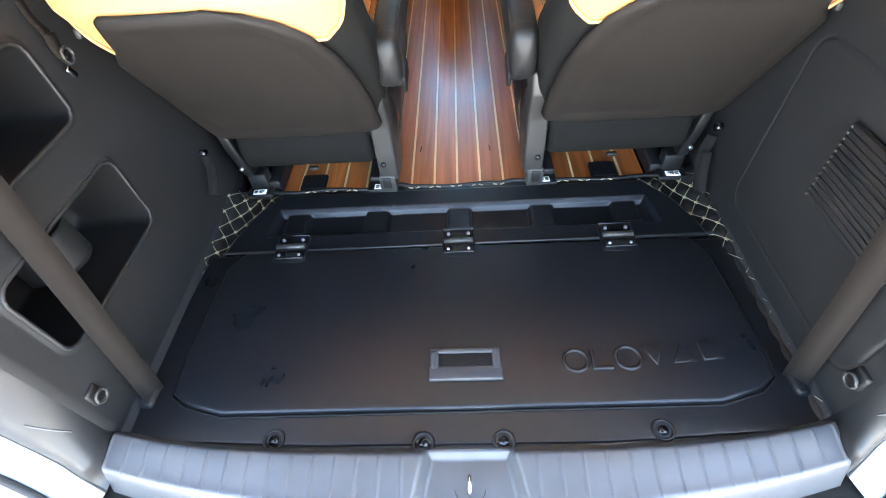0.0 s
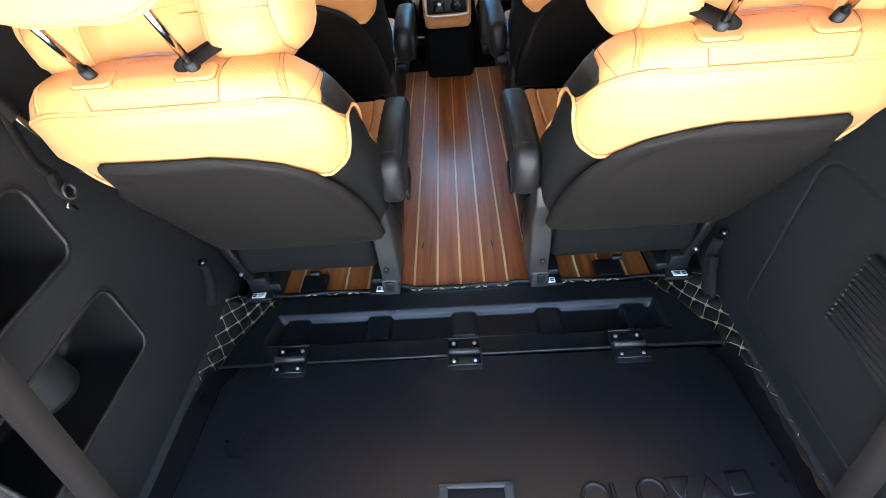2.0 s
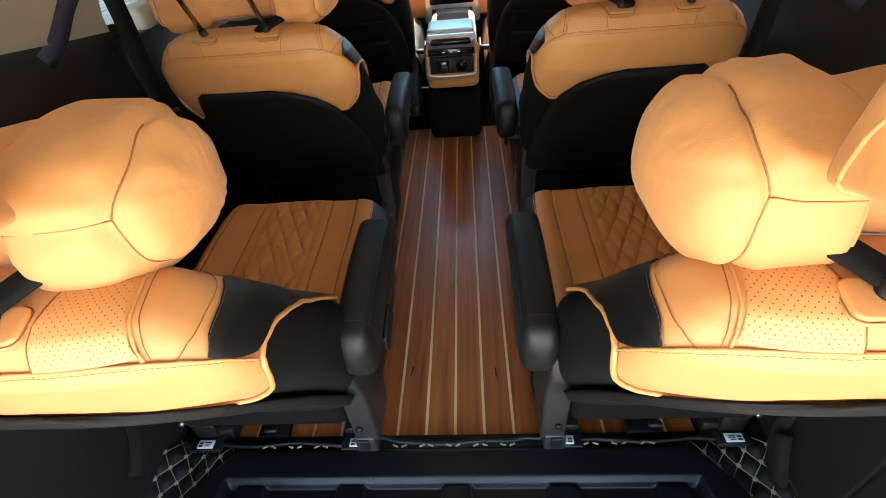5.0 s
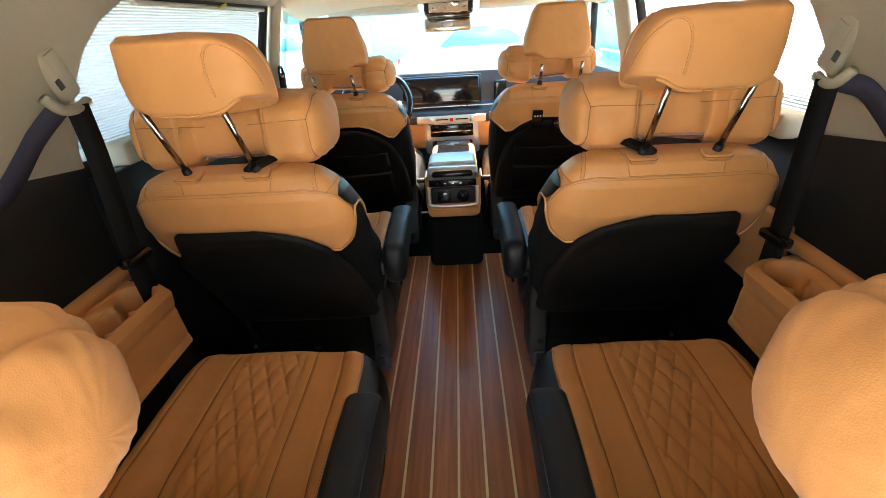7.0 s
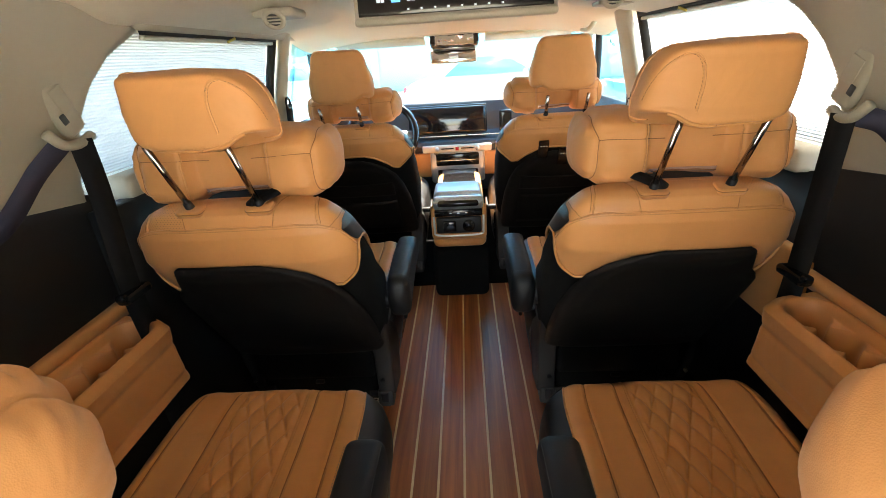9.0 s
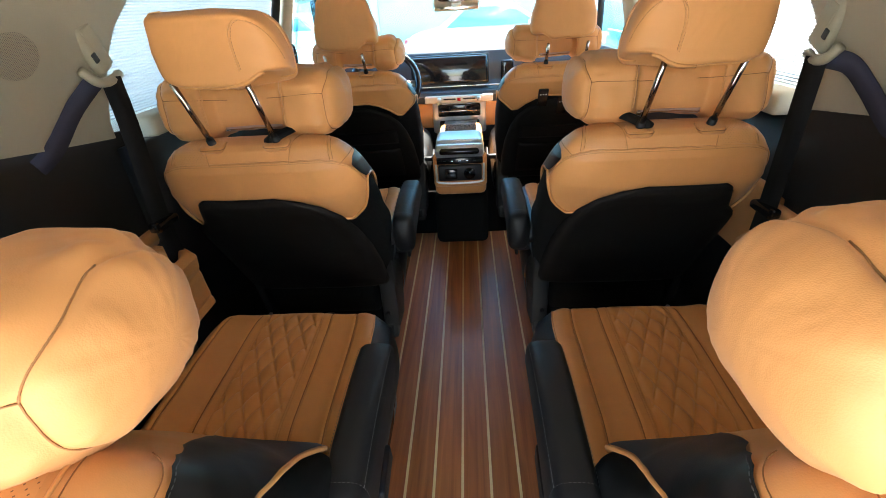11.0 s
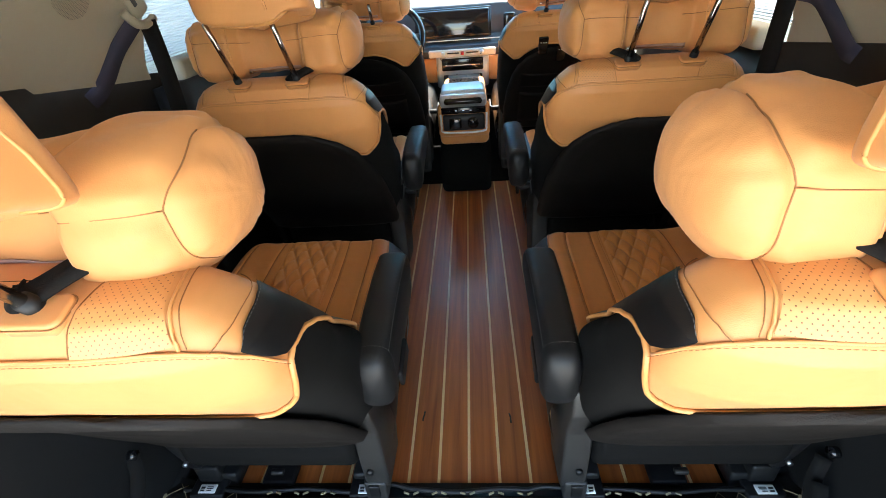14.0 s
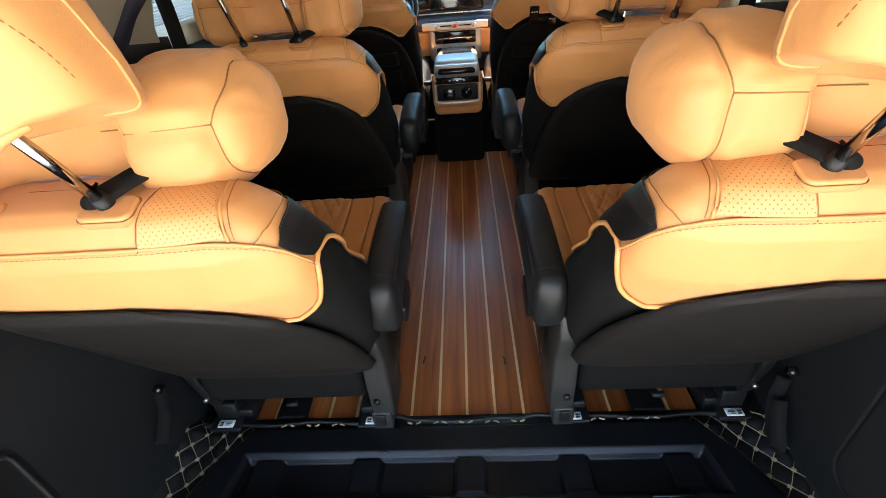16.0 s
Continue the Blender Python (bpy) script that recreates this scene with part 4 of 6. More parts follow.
def pocket(wall, y0, y1, z0, z1):
    """An open bin behind a rounded opening in the left wall, with a bead round its mouth."""
    r, loop = POCKET_R, []
    for cy, cz, a0 in ((y1 - r, z1 - r, 0), (y0 + r, z1 - r, 90), (y0 + r, z0 + r, 180), (y1 - r, z0 + r, 270)):
        for k in range(13):
            t = radians(a0 + 7.5 * k)
            loop.append((cy + r * math.cos(t), cz + r * math.sin(t)))
    cy, cz, n = (y0 + y1) / 2, (z0 + z1) / 2, len(loop)

    def skin(y, z):
        return -(side_x(y, False) + 0.02 * z - 0.010)
    part("pocket_rim", tube([(skin(y, z) + 0.0025, y, z) for y, z in loop], 0.0046, 8, True), M_TRIM, wall, "moulded pocket edge")
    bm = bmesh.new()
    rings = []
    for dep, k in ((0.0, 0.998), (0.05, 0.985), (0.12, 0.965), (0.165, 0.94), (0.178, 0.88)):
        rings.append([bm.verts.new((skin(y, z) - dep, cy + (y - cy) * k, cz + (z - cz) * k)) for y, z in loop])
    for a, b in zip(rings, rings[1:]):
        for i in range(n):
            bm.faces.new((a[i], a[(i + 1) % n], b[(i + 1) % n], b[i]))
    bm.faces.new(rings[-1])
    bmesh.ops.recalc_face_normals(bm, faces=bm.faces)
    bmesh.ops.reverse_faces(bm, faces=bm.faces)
    # the bin's colour is darkened to hold the shade inside the pocket
    part("pocket_bin", bm, M_RECESS_SHADE, wall, "storage bin painted black for the shade inside it")
    # moulded cup at the back of the bin
    def cup(u, w):
        a = math.pi * u
        return Vector((skin(cy, cz) - 0.165 + 0.085 * math.sin(a) * (1 - 0.12 * w), cy + 0.045 - 0.075 * math.cos(a), z0 + 0.012 + 0.50 * (z1 - z0) * w))
    part("bin_cup", thicken(grid(cup, 28, 8), 0.004), M_TRIM, wall, "dark moulded cup in the bin")


def waist(y, right):
    """Height of the lower side trim, which falls towards the front."""
    return (0.950 if right else 0.976) - 0.127 * max(y, 0.10)


POCKET_R = 0.032
POCKETS = ((-0.705, -0.334, 0.250, 0.437), (-0.72, -0.334, 0.532, 0.692))


def side_trim(right):
    sg = 1 if right else -1
    Y0, Y1, Z0 = -0.785, 0.66, -0.04
    def depth(y, z):
        d = 0.0
        if not right:
            for y0, y1, z0, z1 in POCKETS:
                d -= 0.003 * sstep(0.014, 0.004, rrect(y, z, y0, y1, z0, z1, POCKET_R))
        else:
            e = rrect(y, z, -0.72, -0.198, 0.108, 0.555, 0.05)
            d += 0.0028 * math.exp(-(e / 0.0024) ** 2) - 0.0015 * sstep(0.0, -0.01, e)
        lip = 0.012 * sstep(0.045, 0.02, z) 
        return d - lip
    n_y, n_z = 560, 320
    def f(u, w):
        y = Y0 + (Y1 - Y0) * u
        z = Z0 + (waist(y, right) - Z0) * w
        lean = 0.02 * z
        return Vector((sg * (side_x(y, right) + lean - 0.01 + depth(y, z)), y, z))
    bm = grid(f, n_y, n_z)
    if right:
        bmesh.ops.reverse_faces(bm, faces=bm.faces)
    else:
        cut = [fc for fc in bm.faces if min(rrect(fc.calc_center_median().y, fc.calc_center_median().z, *pk, POCKET_R) for pk in POCKETS) < -0.0015]
        bmesh.ops.delete(bm, geom=cut, context="FACES")
    ob = single("wall_right" if right else "wall_left", bm, M_TRIM,
                  "dark moulded cargo side trim " + ("with a ribbed vent panel" if right else "with two open storage pockets"), "side trim", kind="structure")
    if not right:
        for y0, y1, z0, z1 in POCKETS:
            pocket(ob, y0, y1, z0, z1)
    return ob


wall_left = side_trim(False)
wall_right = side_trim(True)


def upper_x(z, right):
    return (0.825 if right else 0.795) - 0.26 * max(0, z - 0.92)


def rear_edge(z, right=False):
    return (0.045 if right else 0.0) + float(np.interp(z, (0.90, 0.96, 1.05, 1.12, 1.18, 1.235), (0.628, 0.632, 0.645, 0.685, 0.75, 0.86)))


def pillar_panel(right):
    sg = 1 if right else -1
    def f(u, w):
        low = waist(-0.90 + 1.56 * u, right) - 0.010
        z = low + (1.30 - low) * w
        y1 = rear_edge(min(z, 1.235), right)
        y = -0.90 + (y1 + 0.90) * u
        roll = 0.02 * sstep(0.03, 0.0, y1 - y)
        bulge = -0.012 * math.exp(-((y - 0.42) / 0.16) ** 2)
        return Vector((sg * (upper_x(z, right) + roll + bulge), y, z))
    bm = grid(f, 90, 24)
    if right:
        bmesh.ops.reverse_faces(bm, faces=bm.faces)
    return single("pillar_trim_right" if right else "pillar_trim_left", bm, M_BEIGE, "smooth beige rear pillar trim", "pillar trim", kind="structure")


for side in (False, True):
    pillar_panel(side)


def box_between(name, sg, x, y0, y1, z0, z1, th, mat, label, cat, kind="structure", lean=0.0, bev=0.008):
    """A board along the cabin side."""
    def f(u, w):
        z = z0 + (z1 - z0) * w
        return Vector((sg * (x - lean * (z - z0)), y0 + (y1 - y0) * u, z))
    bm = grid(f, 12, 6)
    bm = thicken(bm, th if sg < 0 else -th)
    return single(name, bm, mat, label, cat, kind=kind)


for sg, right in ((-1, False), (1, True)):
    nm = "right" if right else "left"
    ux = 0.825 if right else 0.795
    drop = 0.022 if right else 0.0
    # sliding door: dark lower panel, tan insert, beige window ledge
    box_between("door_panel_" + nm, sg, ux + 0.01, 0.60, 1.78, 0.0, 0.86 - drop, 0.05, M_PLASTIC, "black sliding door lower panel", "door panel")
    single("door_ledge_" + nm, rbox(sg * (ux + 0.005), 1.24, 0.885 - drop, 0.07, 1.06 if not right else 1.02, 0.06, 0.015, 3), M_BEIGE, "beige ledge under the side window", "window ledge", kind="structure")
    single("door_insert_" + nm, rbox(sg * (ux - 0.005), 0.86, 0.555, 0.03, 0.50, 0.22, 0.012, 3), M_TAN, "tan leatherette door insert", "door insert", kind="structure")
    box_between("header_" + nm, sg, ux - 0.074, 0.80, 2.40, 1.246, 1.31, 0.03, M_BEIGE, "beige trim above the side window", "header trim", lean=0.6)
    single("weatherstrip_" + nm, tube(smooth_line([(sg * (ux - 0.07), 1.715, 1.25), (sg * (ux - 0.03), 1.69, 1.06), (sg * ux, 1.70, 0.90)], 8), 0.017, 10), M_TYRE,
           "black rubber door seal", "door seal", kind="structure")
    # middle pillar
    def bp(u, w, sg=sg, ux=ux):
        z = 0.1 + 1.2 * w
        return Vector((sg * (ux - 0.26 * max(0, z - 0.92) - 0.012 - 0.02 * math.sin(math.pi * u)), 1.735 + (0.13 - 0.03 * sstep(0.9, 1.2, z)) * u, z))
    bm = thicken(grid(bp, 10, 30), 0.03 * (1 if sg < 0 else -1))
    single("middle_pillar_" + nm, bm, M_BEIGE, "beige middle pillar trim", "pillar trim", kind="structure")
    box_between("front_door_" + nm, sg, ux, 1.93, 2.95, 0.0, 0.865, 0.05, M_PLASTIC, "black front door panel", "door panel")
    # front pillar
    single("front_pillar_" + nm, tube(smooth_line([(sg * 0.70, 2.28, 1.235), (sg * 0.75, 2.62, 1.06), (sg * 0.79, 2.98, 0.86)], 8), 0, flat=(0.07, 0.035, (sg, -0.2, 0.3))),
           M_BEIGE, "beige front pillar trim", "pillar trim", kind="structure")
    single("quarter_bar_" + nm, tube([(sg * 0.745, 2.26, 1.20), (sg * 0.775, 2.36, 1.06), (sg * 0.80, 2.46, 0.86)], 0.017, 10), M_TYRE, "black quarter-light bar", "window bar", kind="structure")
    # pleated blind, drawn all the way down
    rail = thing("window_blind", (0, 0, 0), "white pleated blind drawn over the sliding door window", "blind", "window blinds")
    NP = 44
    def pl(u, w, sg=sg, right=right, low=0.918 - drop):
        z = low + (1.232 - low) * w
        j = round(w * NP * 2)
        y0 = rear_edge(min(z, 1.235), right) - 0.03
        zig = 0.0010 if j % 2 else -0.0010
        return Vector((sg * (upper_x(z, right) + 0.035 + zig), y0 + (1.705 - y0) * u, z))
    part("blind_cloth", grid(pl, 6, NP * 2), M_BLIND, rail, "thin white pleated cloth", smooth=False)
    part("blind_rail", rbox(sg * (ux - 0.066), 1.285, 1.219, 0.016, 0.85, 0.012, 0.004), M_IVORY, rail, "beige blind rail")
    part("rail_gap", rbox(sg * (ux - 0.074), 1.285, 1.236, 0.018, 0.86, 0.0215, 0.002), M_TYRE, rail)
    part("pull_tab", rbox(sg * (ux - 0.086), 1.30, 1.222, 0.006, 0.06, 0.008, 0.002, 2, pose(0, 0, 0, 12)), M_AMBER, rail, "small pull tab")
    # glass
    g1 = box_between("window_" + ("2" if right else "1"), sg, ux + 0.055, 0.60, 1.72, 0.88 - drop, 1.25, 0.004, M_GLASS, "side window glass behind the blind", "window", lean=0.26)
    g1.visible_shadow = False
    g2 = box_between("window_" + ("4" if right else "3"), sg, ux + 0.02, 1.93, 2.92, 0.865, 1.24, 0.004, M_WSGLASS, "front door window glass", "window", lean=0.26)
    g2.visible_shadow = False


def ceil(u, w):
    x = -0.80 + 1.60 * u
    y = -0.80 + 3.06 * w
    z = 1.315 - 0.050 * abs(x / 0.74) ** 3 - 0.085 * sstep(1.55, 2.26, y)
    z -= 0.03 * sstep(0.40, 0.48, abs(x)) * sstep(0.6, 0.75, y) * sstep(1.75, 1.6, y)
    return Vector((x, y, z))


ceiling = single("ceiling", thicken(grid(ceil, 70, 90), -0.03), M_HEADLINER, "cream cloth headliner", "ceiling", kind="structure")
single("roof_skin", rbox(0, 0.74, 1.40, 1.66, 3.1, 0.02, 0.008), M_WHITE, "white painted roof panel", "roof", kind="structure")

# windscreen
def ws(u, w):
    hw = 0.80 - 0.13 * w
    x = -hw + 2 * hw * u
    return Vector((x, 2.98 - 0.72 * w - 0.10 * (x / 0.8) ** 2 * (1 - w), 0.86 + 0.375 * w))


glass = single("windscreen", thicken(grid(ws, 20, 10), 0.004), M_WSGLASS, "curved clear windscreen glass", "windscreen", kind="structure")
glass.visible_shadow = False
single("screen_header", rbox(0, 2.25, 1.25, 1.40, 0.10, 0.05, 0.02, 3), M_HEADLINER, "cream trim over the windscreen", "header trim", kind="structure")
single("wall_front", rbox(0, 2.97, 0.41, 1.62, 0.04, 0.86, 0), M_PLASTIC, "dark bulkhead behind the dashboard", "bulkhead", kind="structure")

# ---- wooden deck: planks and inlays ----
deck = thing("wooden_deck", (0, 0, 0), "glossy reddish-brown teak plank deck with pale inlay strips", "deck floor", kind="structure")
plank_mesh = rbox(0, 0, 0, PITCH - 0.0072, Y_FRONT - Y_REAR, 0.010, 0.0007, 1)
strip_mesh = rbox(0, 0, 0, 0.0072, Y_FRONT - Y_REAR, 0.009, 0)
pm, sm = bpy.data.meshes.new("plank"), bpy.data.meshes.new("inlay_strip")
plank_mesh.to_mesh(pm), strip_mesh.to_mesh(sm)
pm.materials.append(M_WOOD), sm.materials.append(M_STRIPE)
for k in range(-8, 8):
    for nm, me, x in (("plank", pm, X0 + (k + 0.5) * PITCH), ("inlay_strip", sm, X0 + k * PITCH)):
        if nm == "inlay_strip" and k == -8:
            continue
        o = new(nm, me)
        o.parent = deck
        o.location = (x, (Y_REAR + Y_FRONT) / 2, -0.005)
# knots in the planks
for x, y, a in ((-0.125, 0.232, 0.4), (0.118, 0.222, -0.3)):
    kn = tube(smooth_line([(x - 0.004 * a, y - 0.016, 0.0004), (x - 0.002 * a, y - 0.004, 0.0005), (x + 0.001, y + 0.004, 0.0005), (x + 0.006 * a, y + 0.016, 0.0004)], 3), 0, flat=(0.0045, 0.0005, (0, 0, 1)))
    part("knot", kn, M_INK, deck, "small dark knot")

# ---- cargo bay ----
board = thing("cargo_board", (0, 0, 0), "satin black plastic cargo floor board with a hinged lid", "cargo board")


def rear_strip(u, w):
    y = -0.262 + (0.250) * w
    hw0 = float(np.interp(y, (-0.262, -0.20, -0.10, -0.03, -0.012), (0.690, 0.675, 0.635, 0.575, 0.545)))
    x = 0.008 + hw0 * (2 * u - 1)
    z = 0.032
    # tray with sloping ends
    half = 0.575 - 0.30 * (y + 0.20) * 0.45
    e = min(half - abs(x - 0.005), -0.088 - y, y + 0.205)
    t = 0.45 * min(1.0, max(0.0, e / 0.012)) + 0.55 * sstep(0.012, 0.018, e)
    ribs = 0
    for c in (-0.488, -0.242, 0.008, 0.254, 0.497):
        ribs = max(ribs, sstep(0.040, 0.030, abs(x - c)))
    z -= 0.026 * t * (1 - 0.72 * ribs * sstep(-0.103, -0.108, y))
    z -= 0.012 * sstep(0.015, 0.0, (hw0 - abs(x - 0.008))) + 0.010 * sstep(-0.026, -0.014, y)
    return Vector((x, y, z))


part("fixed_panel", thicken(grid(rear_strip, 420, 84), 0.004), M_BOARD, board, "black panel with a ribbed tray")
frame_poly = [(-0.712, -0.268), (0.722, -0.268), (0.737, -0.50), (0.738, -0.765), (0.69, -0.786), (0.30, -0.805), (-0.30, -0.805), (-0.68, -0.790), (-0.728, -0.768), (-0.726, -0.50)]
part("surround", slab(frame_poly, 0.004, 0.025, 0.005, 3), M_BOARD, board, "black board surround")
lid_poly = [(-0.602, -0.271), (-0.640, -0.330), (-0.655, -0.60), (-0.648, -0.690), (-0.610, -0.716), (-0.520, -0.740), (0.545, -0.732), (0.635, -0.706),
            (0.672, -0.676), (0.680, -0.60), (0.662, -0.330), (0.625, -0.271)]
lid = part("lid", slab(lid_poly, 0.012, 0.040, 0.009, 4), M_BOARD, board, "black hinged lid")
groove = smooth_line([(x * 1.008, (y + 0.5) * 1.012 - 0.5, 0.0258) for x, y in lid_poly[1:-1]], 1)
part("lid_groove", tube(groove, 0.0036, 6), M_RECESS_SHADE, board, "black gap round the lid")
part("hinge_rod", cyl((-0.672, -0.268, 0.036), (0.700, -0.258, 0.036), 0.0036, seg=12), M_GREYPL, board, "grey edge rod along the hinge line")
for hx in (-0.470, 0.005, 0.440):
    hy = -0.262
    h = part("hinge", join(rbox(hx, hy + 0.024, 0.042, 0.084, 0.036, 0.005, 0.0015), rbox(hx, hy - 0.024, 0.046, 0.084, 0.036, 0.005, 0.0015),
                           rbox(hx, hy + 0.046, 0.044, 0.088, 0.006, 0.010, 0.002)), M_GLOSSBLK, board, "black steel butt hinge")
    part("knuckle", cyl((hx - 0.040, hy, 0.050), (hx + 0.040, hy, 0.050), 0.008, seg=16), M_GREYPL, h)
    part("hinge_pad", rbox(hx, hy, 0.0385, 0.094, 0.104, 0.004, 0.0015), M_BOARD, h)
    for dx in (-0.028, 0.028):
        for dy in (-0.030, 0.028):
            part("screw", cyl((hx + dx, hy + dy, 0.044), (hx + dx, hy + dy, 0.0505), 0.0055, 0.0042, 14), M_STEEL, h, "bright screw head")
# pull handle let into the lid
hx, hy = 0.016, -0.640   # handle
hd = part("pull_handle", join(rbox(hx, hy + 0.037, 0.043, 0.160, 0.012, 0.010, 0.003), rbox(hx - 0.070, hy + 0.010, 0.043, 0.020, 0.060, 0.010, 0.003),
                              rbox(hx + 0.070, hy + 0.010, 0.043, 0.020, 0.060, 0.010, 0.003),
                              rbox(hx, hy - 0.019, 0.0435, 0.164, 0.034, 0.011, 0.004, 3, pose(0, 0, 0, -6))), M_HANDLE, lid, "dark grey recessed pull handle")
# flat black plate drawn for the shade in the hand slot
part("slot_shade", rbox(hx, hy + 0.015, 0.0415, 0.124, 0.034, 0.003, 0.001), M_RECESS_SHADE, hd, "black plate that stands in for the shade in the hand slot")
# raised maker's mark, as plain shapes
def wedge(pts):
    return slab(pts, 0.036, 0.0455, 0.0034, 3)


mark = part("raised_mark", join(
    tube(circle_pts((0.262, -0.632, 0.0405), 0.026, 28), 0.0050, 8, True),
    rbox(0.318, -0.652, 0.0410, 0.046, 0.010, 0.010, 0.004, 3), rbox(0.300, -0.630, 0.0410, 0.010, 0.050, 0.010, 0.004, 3),
    tube(circle_pts((0.378, -0.628, 0.0405), 0.027, 28), 0.0052, 8, True),
    wedge([(0.410, -0.600), (0.436, -0.648), (0.462, -0.598)]), wedge([(0.472, -0.645), (0.498, -0.596), (0.524, -0.641)]),
    wedge([(0.538, -0.640), (0.538, -0.594), (0.582, -0.590), (0.582, -0.636)])),
    M_BOARD, lid, "raised decorative mark of plain shapes")
for sx, sy in ((-0.392, -0.792), (-0.075, -0.802), (0.090, -0.800), (0.412, -0.783)):
    sc = part("fixing", tube(circle_pts((sx, sy, 0.0255), 0.020, 24), 0.004, 8, True), M_BOARD, board, "round fixing with a collar")
    part("fixing_screw", cyl((sx, sy, 0.018), (sx, sy, 0.0275), 0.012, 0.010, 18), M_GLOSSBLK, sc)

# quilted mat under the board, showing at its edges
mat = thing("quilted_mat", (0, 0, 0), "black quilted cargo mat with beige diamond stitching", "quilted mat")


def mat_z(x, y):
    ax = abs(x)
    return 0.002 + 0.035 * sstep(0.66, 0.75, ax) + 0.020 * sstep(-0.16, 0.0, y) - 0.012 * sstep(-0.03, 0.02, y)


def mat_sheet(u, w):
    x, y = -0.748 + 1.50 * u, -0.80 + 0.83 * w
    p, q = x / 0.044 + y / 0.062, x / 0.044 - y / 0.062
    puff = 0.009 * (abs(math.sin(math.pi * p)) * abs(math.sin(math.pi * q))) ** 0.5
    lim = float(np.interp(y, (-0.8, -0.34, -0.28, -0.10, 0.0), (0.733, 0.728, 0.682, 0.61, 0.53)))
    under = sstep(lim - 0.015, lim - 0.05, abs(x)) * sstep(-0.020, -0.045, y)
    puff *= 1 - 0.6 * sstep(-0.27, -0.33, y)
    return Vector((x, y, mat_z(x, y) + puff * sstep(-0.005, -0.03, y) - 0.006 - 0.022 * under))


part("mat_sheet", grid(mat_sheet, 340, 190), M_MAT, mat, "black quilted leatherette")
for sg in (-1, 1):
    rng = []
    for fam in (1, -1):
        for c in range(-30, 31):
            pts = []
            for k in range(0, 60):
                y = -0.79 + 0.80 * k / 59
                x = 0.044 * (c - fam * y / 0.062)
                lim = float(np.interp(y, (-0.8, -0.34, -0.28, -0.10, 0.0), (0.733, 0.728, 0.682, 0.61, 0.53)))
                if lim < sg * x < 0.745:
                    wob = 0.003 * math.sin(y * 60 + c)
                    pts.append((x + wob, y, mat_z(x, y) + 0.0016))
            if len(pts) > 1:
                rng.append(tube(pts, 0.0008, 5))
    for bm in rng:
        part("stitch_line", bm, M_THREAD, mat, "beige stitching line")
    knot_mesh = bpy.data.meshes.new("stitch_knot")
    kb = rbox(0, 0, 0, 0.0095, 0.0095, 0.0025, 0.0008, 1, pose(0, 0, 0, 0, 0, 45))
    kb.to_mesh(knot_mesh)
    kb.free()
    knot_mesh.materials.append(M_THREAD)
    for p2 in range(-60, 61):
        for q2 in range(-60, 61):
            x, y = 0.022 * (p2 + q2), 0.031 * (p2 - q2)
            if -0.77 < y < -0.01:
                lim = float(np.interp(y, (-0.8, -0.34, -0.28, -0.10, 0.0), (0.733, 0.728, 0.682, 0.61, 0.53)))
                if lim + 0.004 < sg * x < 0.742:
                    kn = new("stitch_knot", knot_mesh)
                    kn.parent = mat
                    kn.location = (x, y, mat_z(x, y) + 0.0022)
edge = [(-0.70 + 1.40 * k / 40, -0.004 + 0.004 * math.sin(k * 0.9) + (0.012 if abs(abs(-0.70 + 1.40 * k / 40) - 0.22) < 0.05 else 0), 0.030) for k in range(41)]
part("front_binding", tube(smooth_line(edge, 3), 0.006, 8), M_VINYL, mat, "black bound front edge")
sb = rbox(0, 0, 0, 0.014, 0.005, 0.003, 0.001, 1)
stitch_mesh = bpy.data.meshes.new("edge_stitch")
sb.to_mesh(stitch_mesh)
sb.free()
stitch_mesh.materials.append(M_THREAD)
for k in range(46):
    x = -0.50 + 1.0 * k / 45
    if 0.16 < abs(x) < 0.28 or k % 3 == 0:
        continue
    o = new("edge_stitch", stitch_mesh)
    o.parent = mat
    o.location = (x, -0.013, 0.0335)
    o.rotation_euler = (0, 0, radians(25 if k % 2 else -20))
for px in (-0.475, 0.475):
    single("rail_end_cover", rbox(px, 0.058, 0.012, 0.085, 0.075, 0.018, 0.008, 3), M_PLASTIC, "black plastic seat rail end cover on the deck", "rail cover", "rail covers")


# tailgate sill
def sill_f(u, w):
    x = -0.722 + 1.444 * u
    q = x / 0.722
    y0, y1 = -0.803 + 0.040 * q ** 4, -0.985 + 0.095 * q * q
    y = y0 + (y1 - y0) * w
    z = 0.018 + 0.046 * sstep(0, 0.20, w) - 0.010 * sstep(0.2, 0.7, w) - 0.075 * sstep(0.68, 1.0, w)
    k = (x - 0.018) / 0.0435
    e = abs(k - round(k)) * 0.0435
    if abs(x - 0.018) > 0.12:
        z += 0.0028 * sstep(0.0035, 0.0008, e) * sstep(0.18, 0.24, w) * sstep(0.78, 0.68, w)
    r = min(0.103 - abs(x - 0.018) - 0.04 * (0.4 - w), (w - 0.07) * 0.18)
    z -= 0.045 * sstep(0.0, 0.022, r)
    return Vector((x, y, z))


sill = thing("tailgate_sill", (0, 0, 0), "grey ribbed plastic scuff plate along the tailgate opening", "scuff plate", kind="structure")
part("scuff_plate", thicken(grid(sill_f, 640, 50), 0.003), M_SILL, sill, "ribbed grey plastic plate")
part("striker_base", tube(circle_pts((0.018, -0.885, 0.0125), 0.030, 28), 0.0012, 6, True), M_GREYPL, sill)
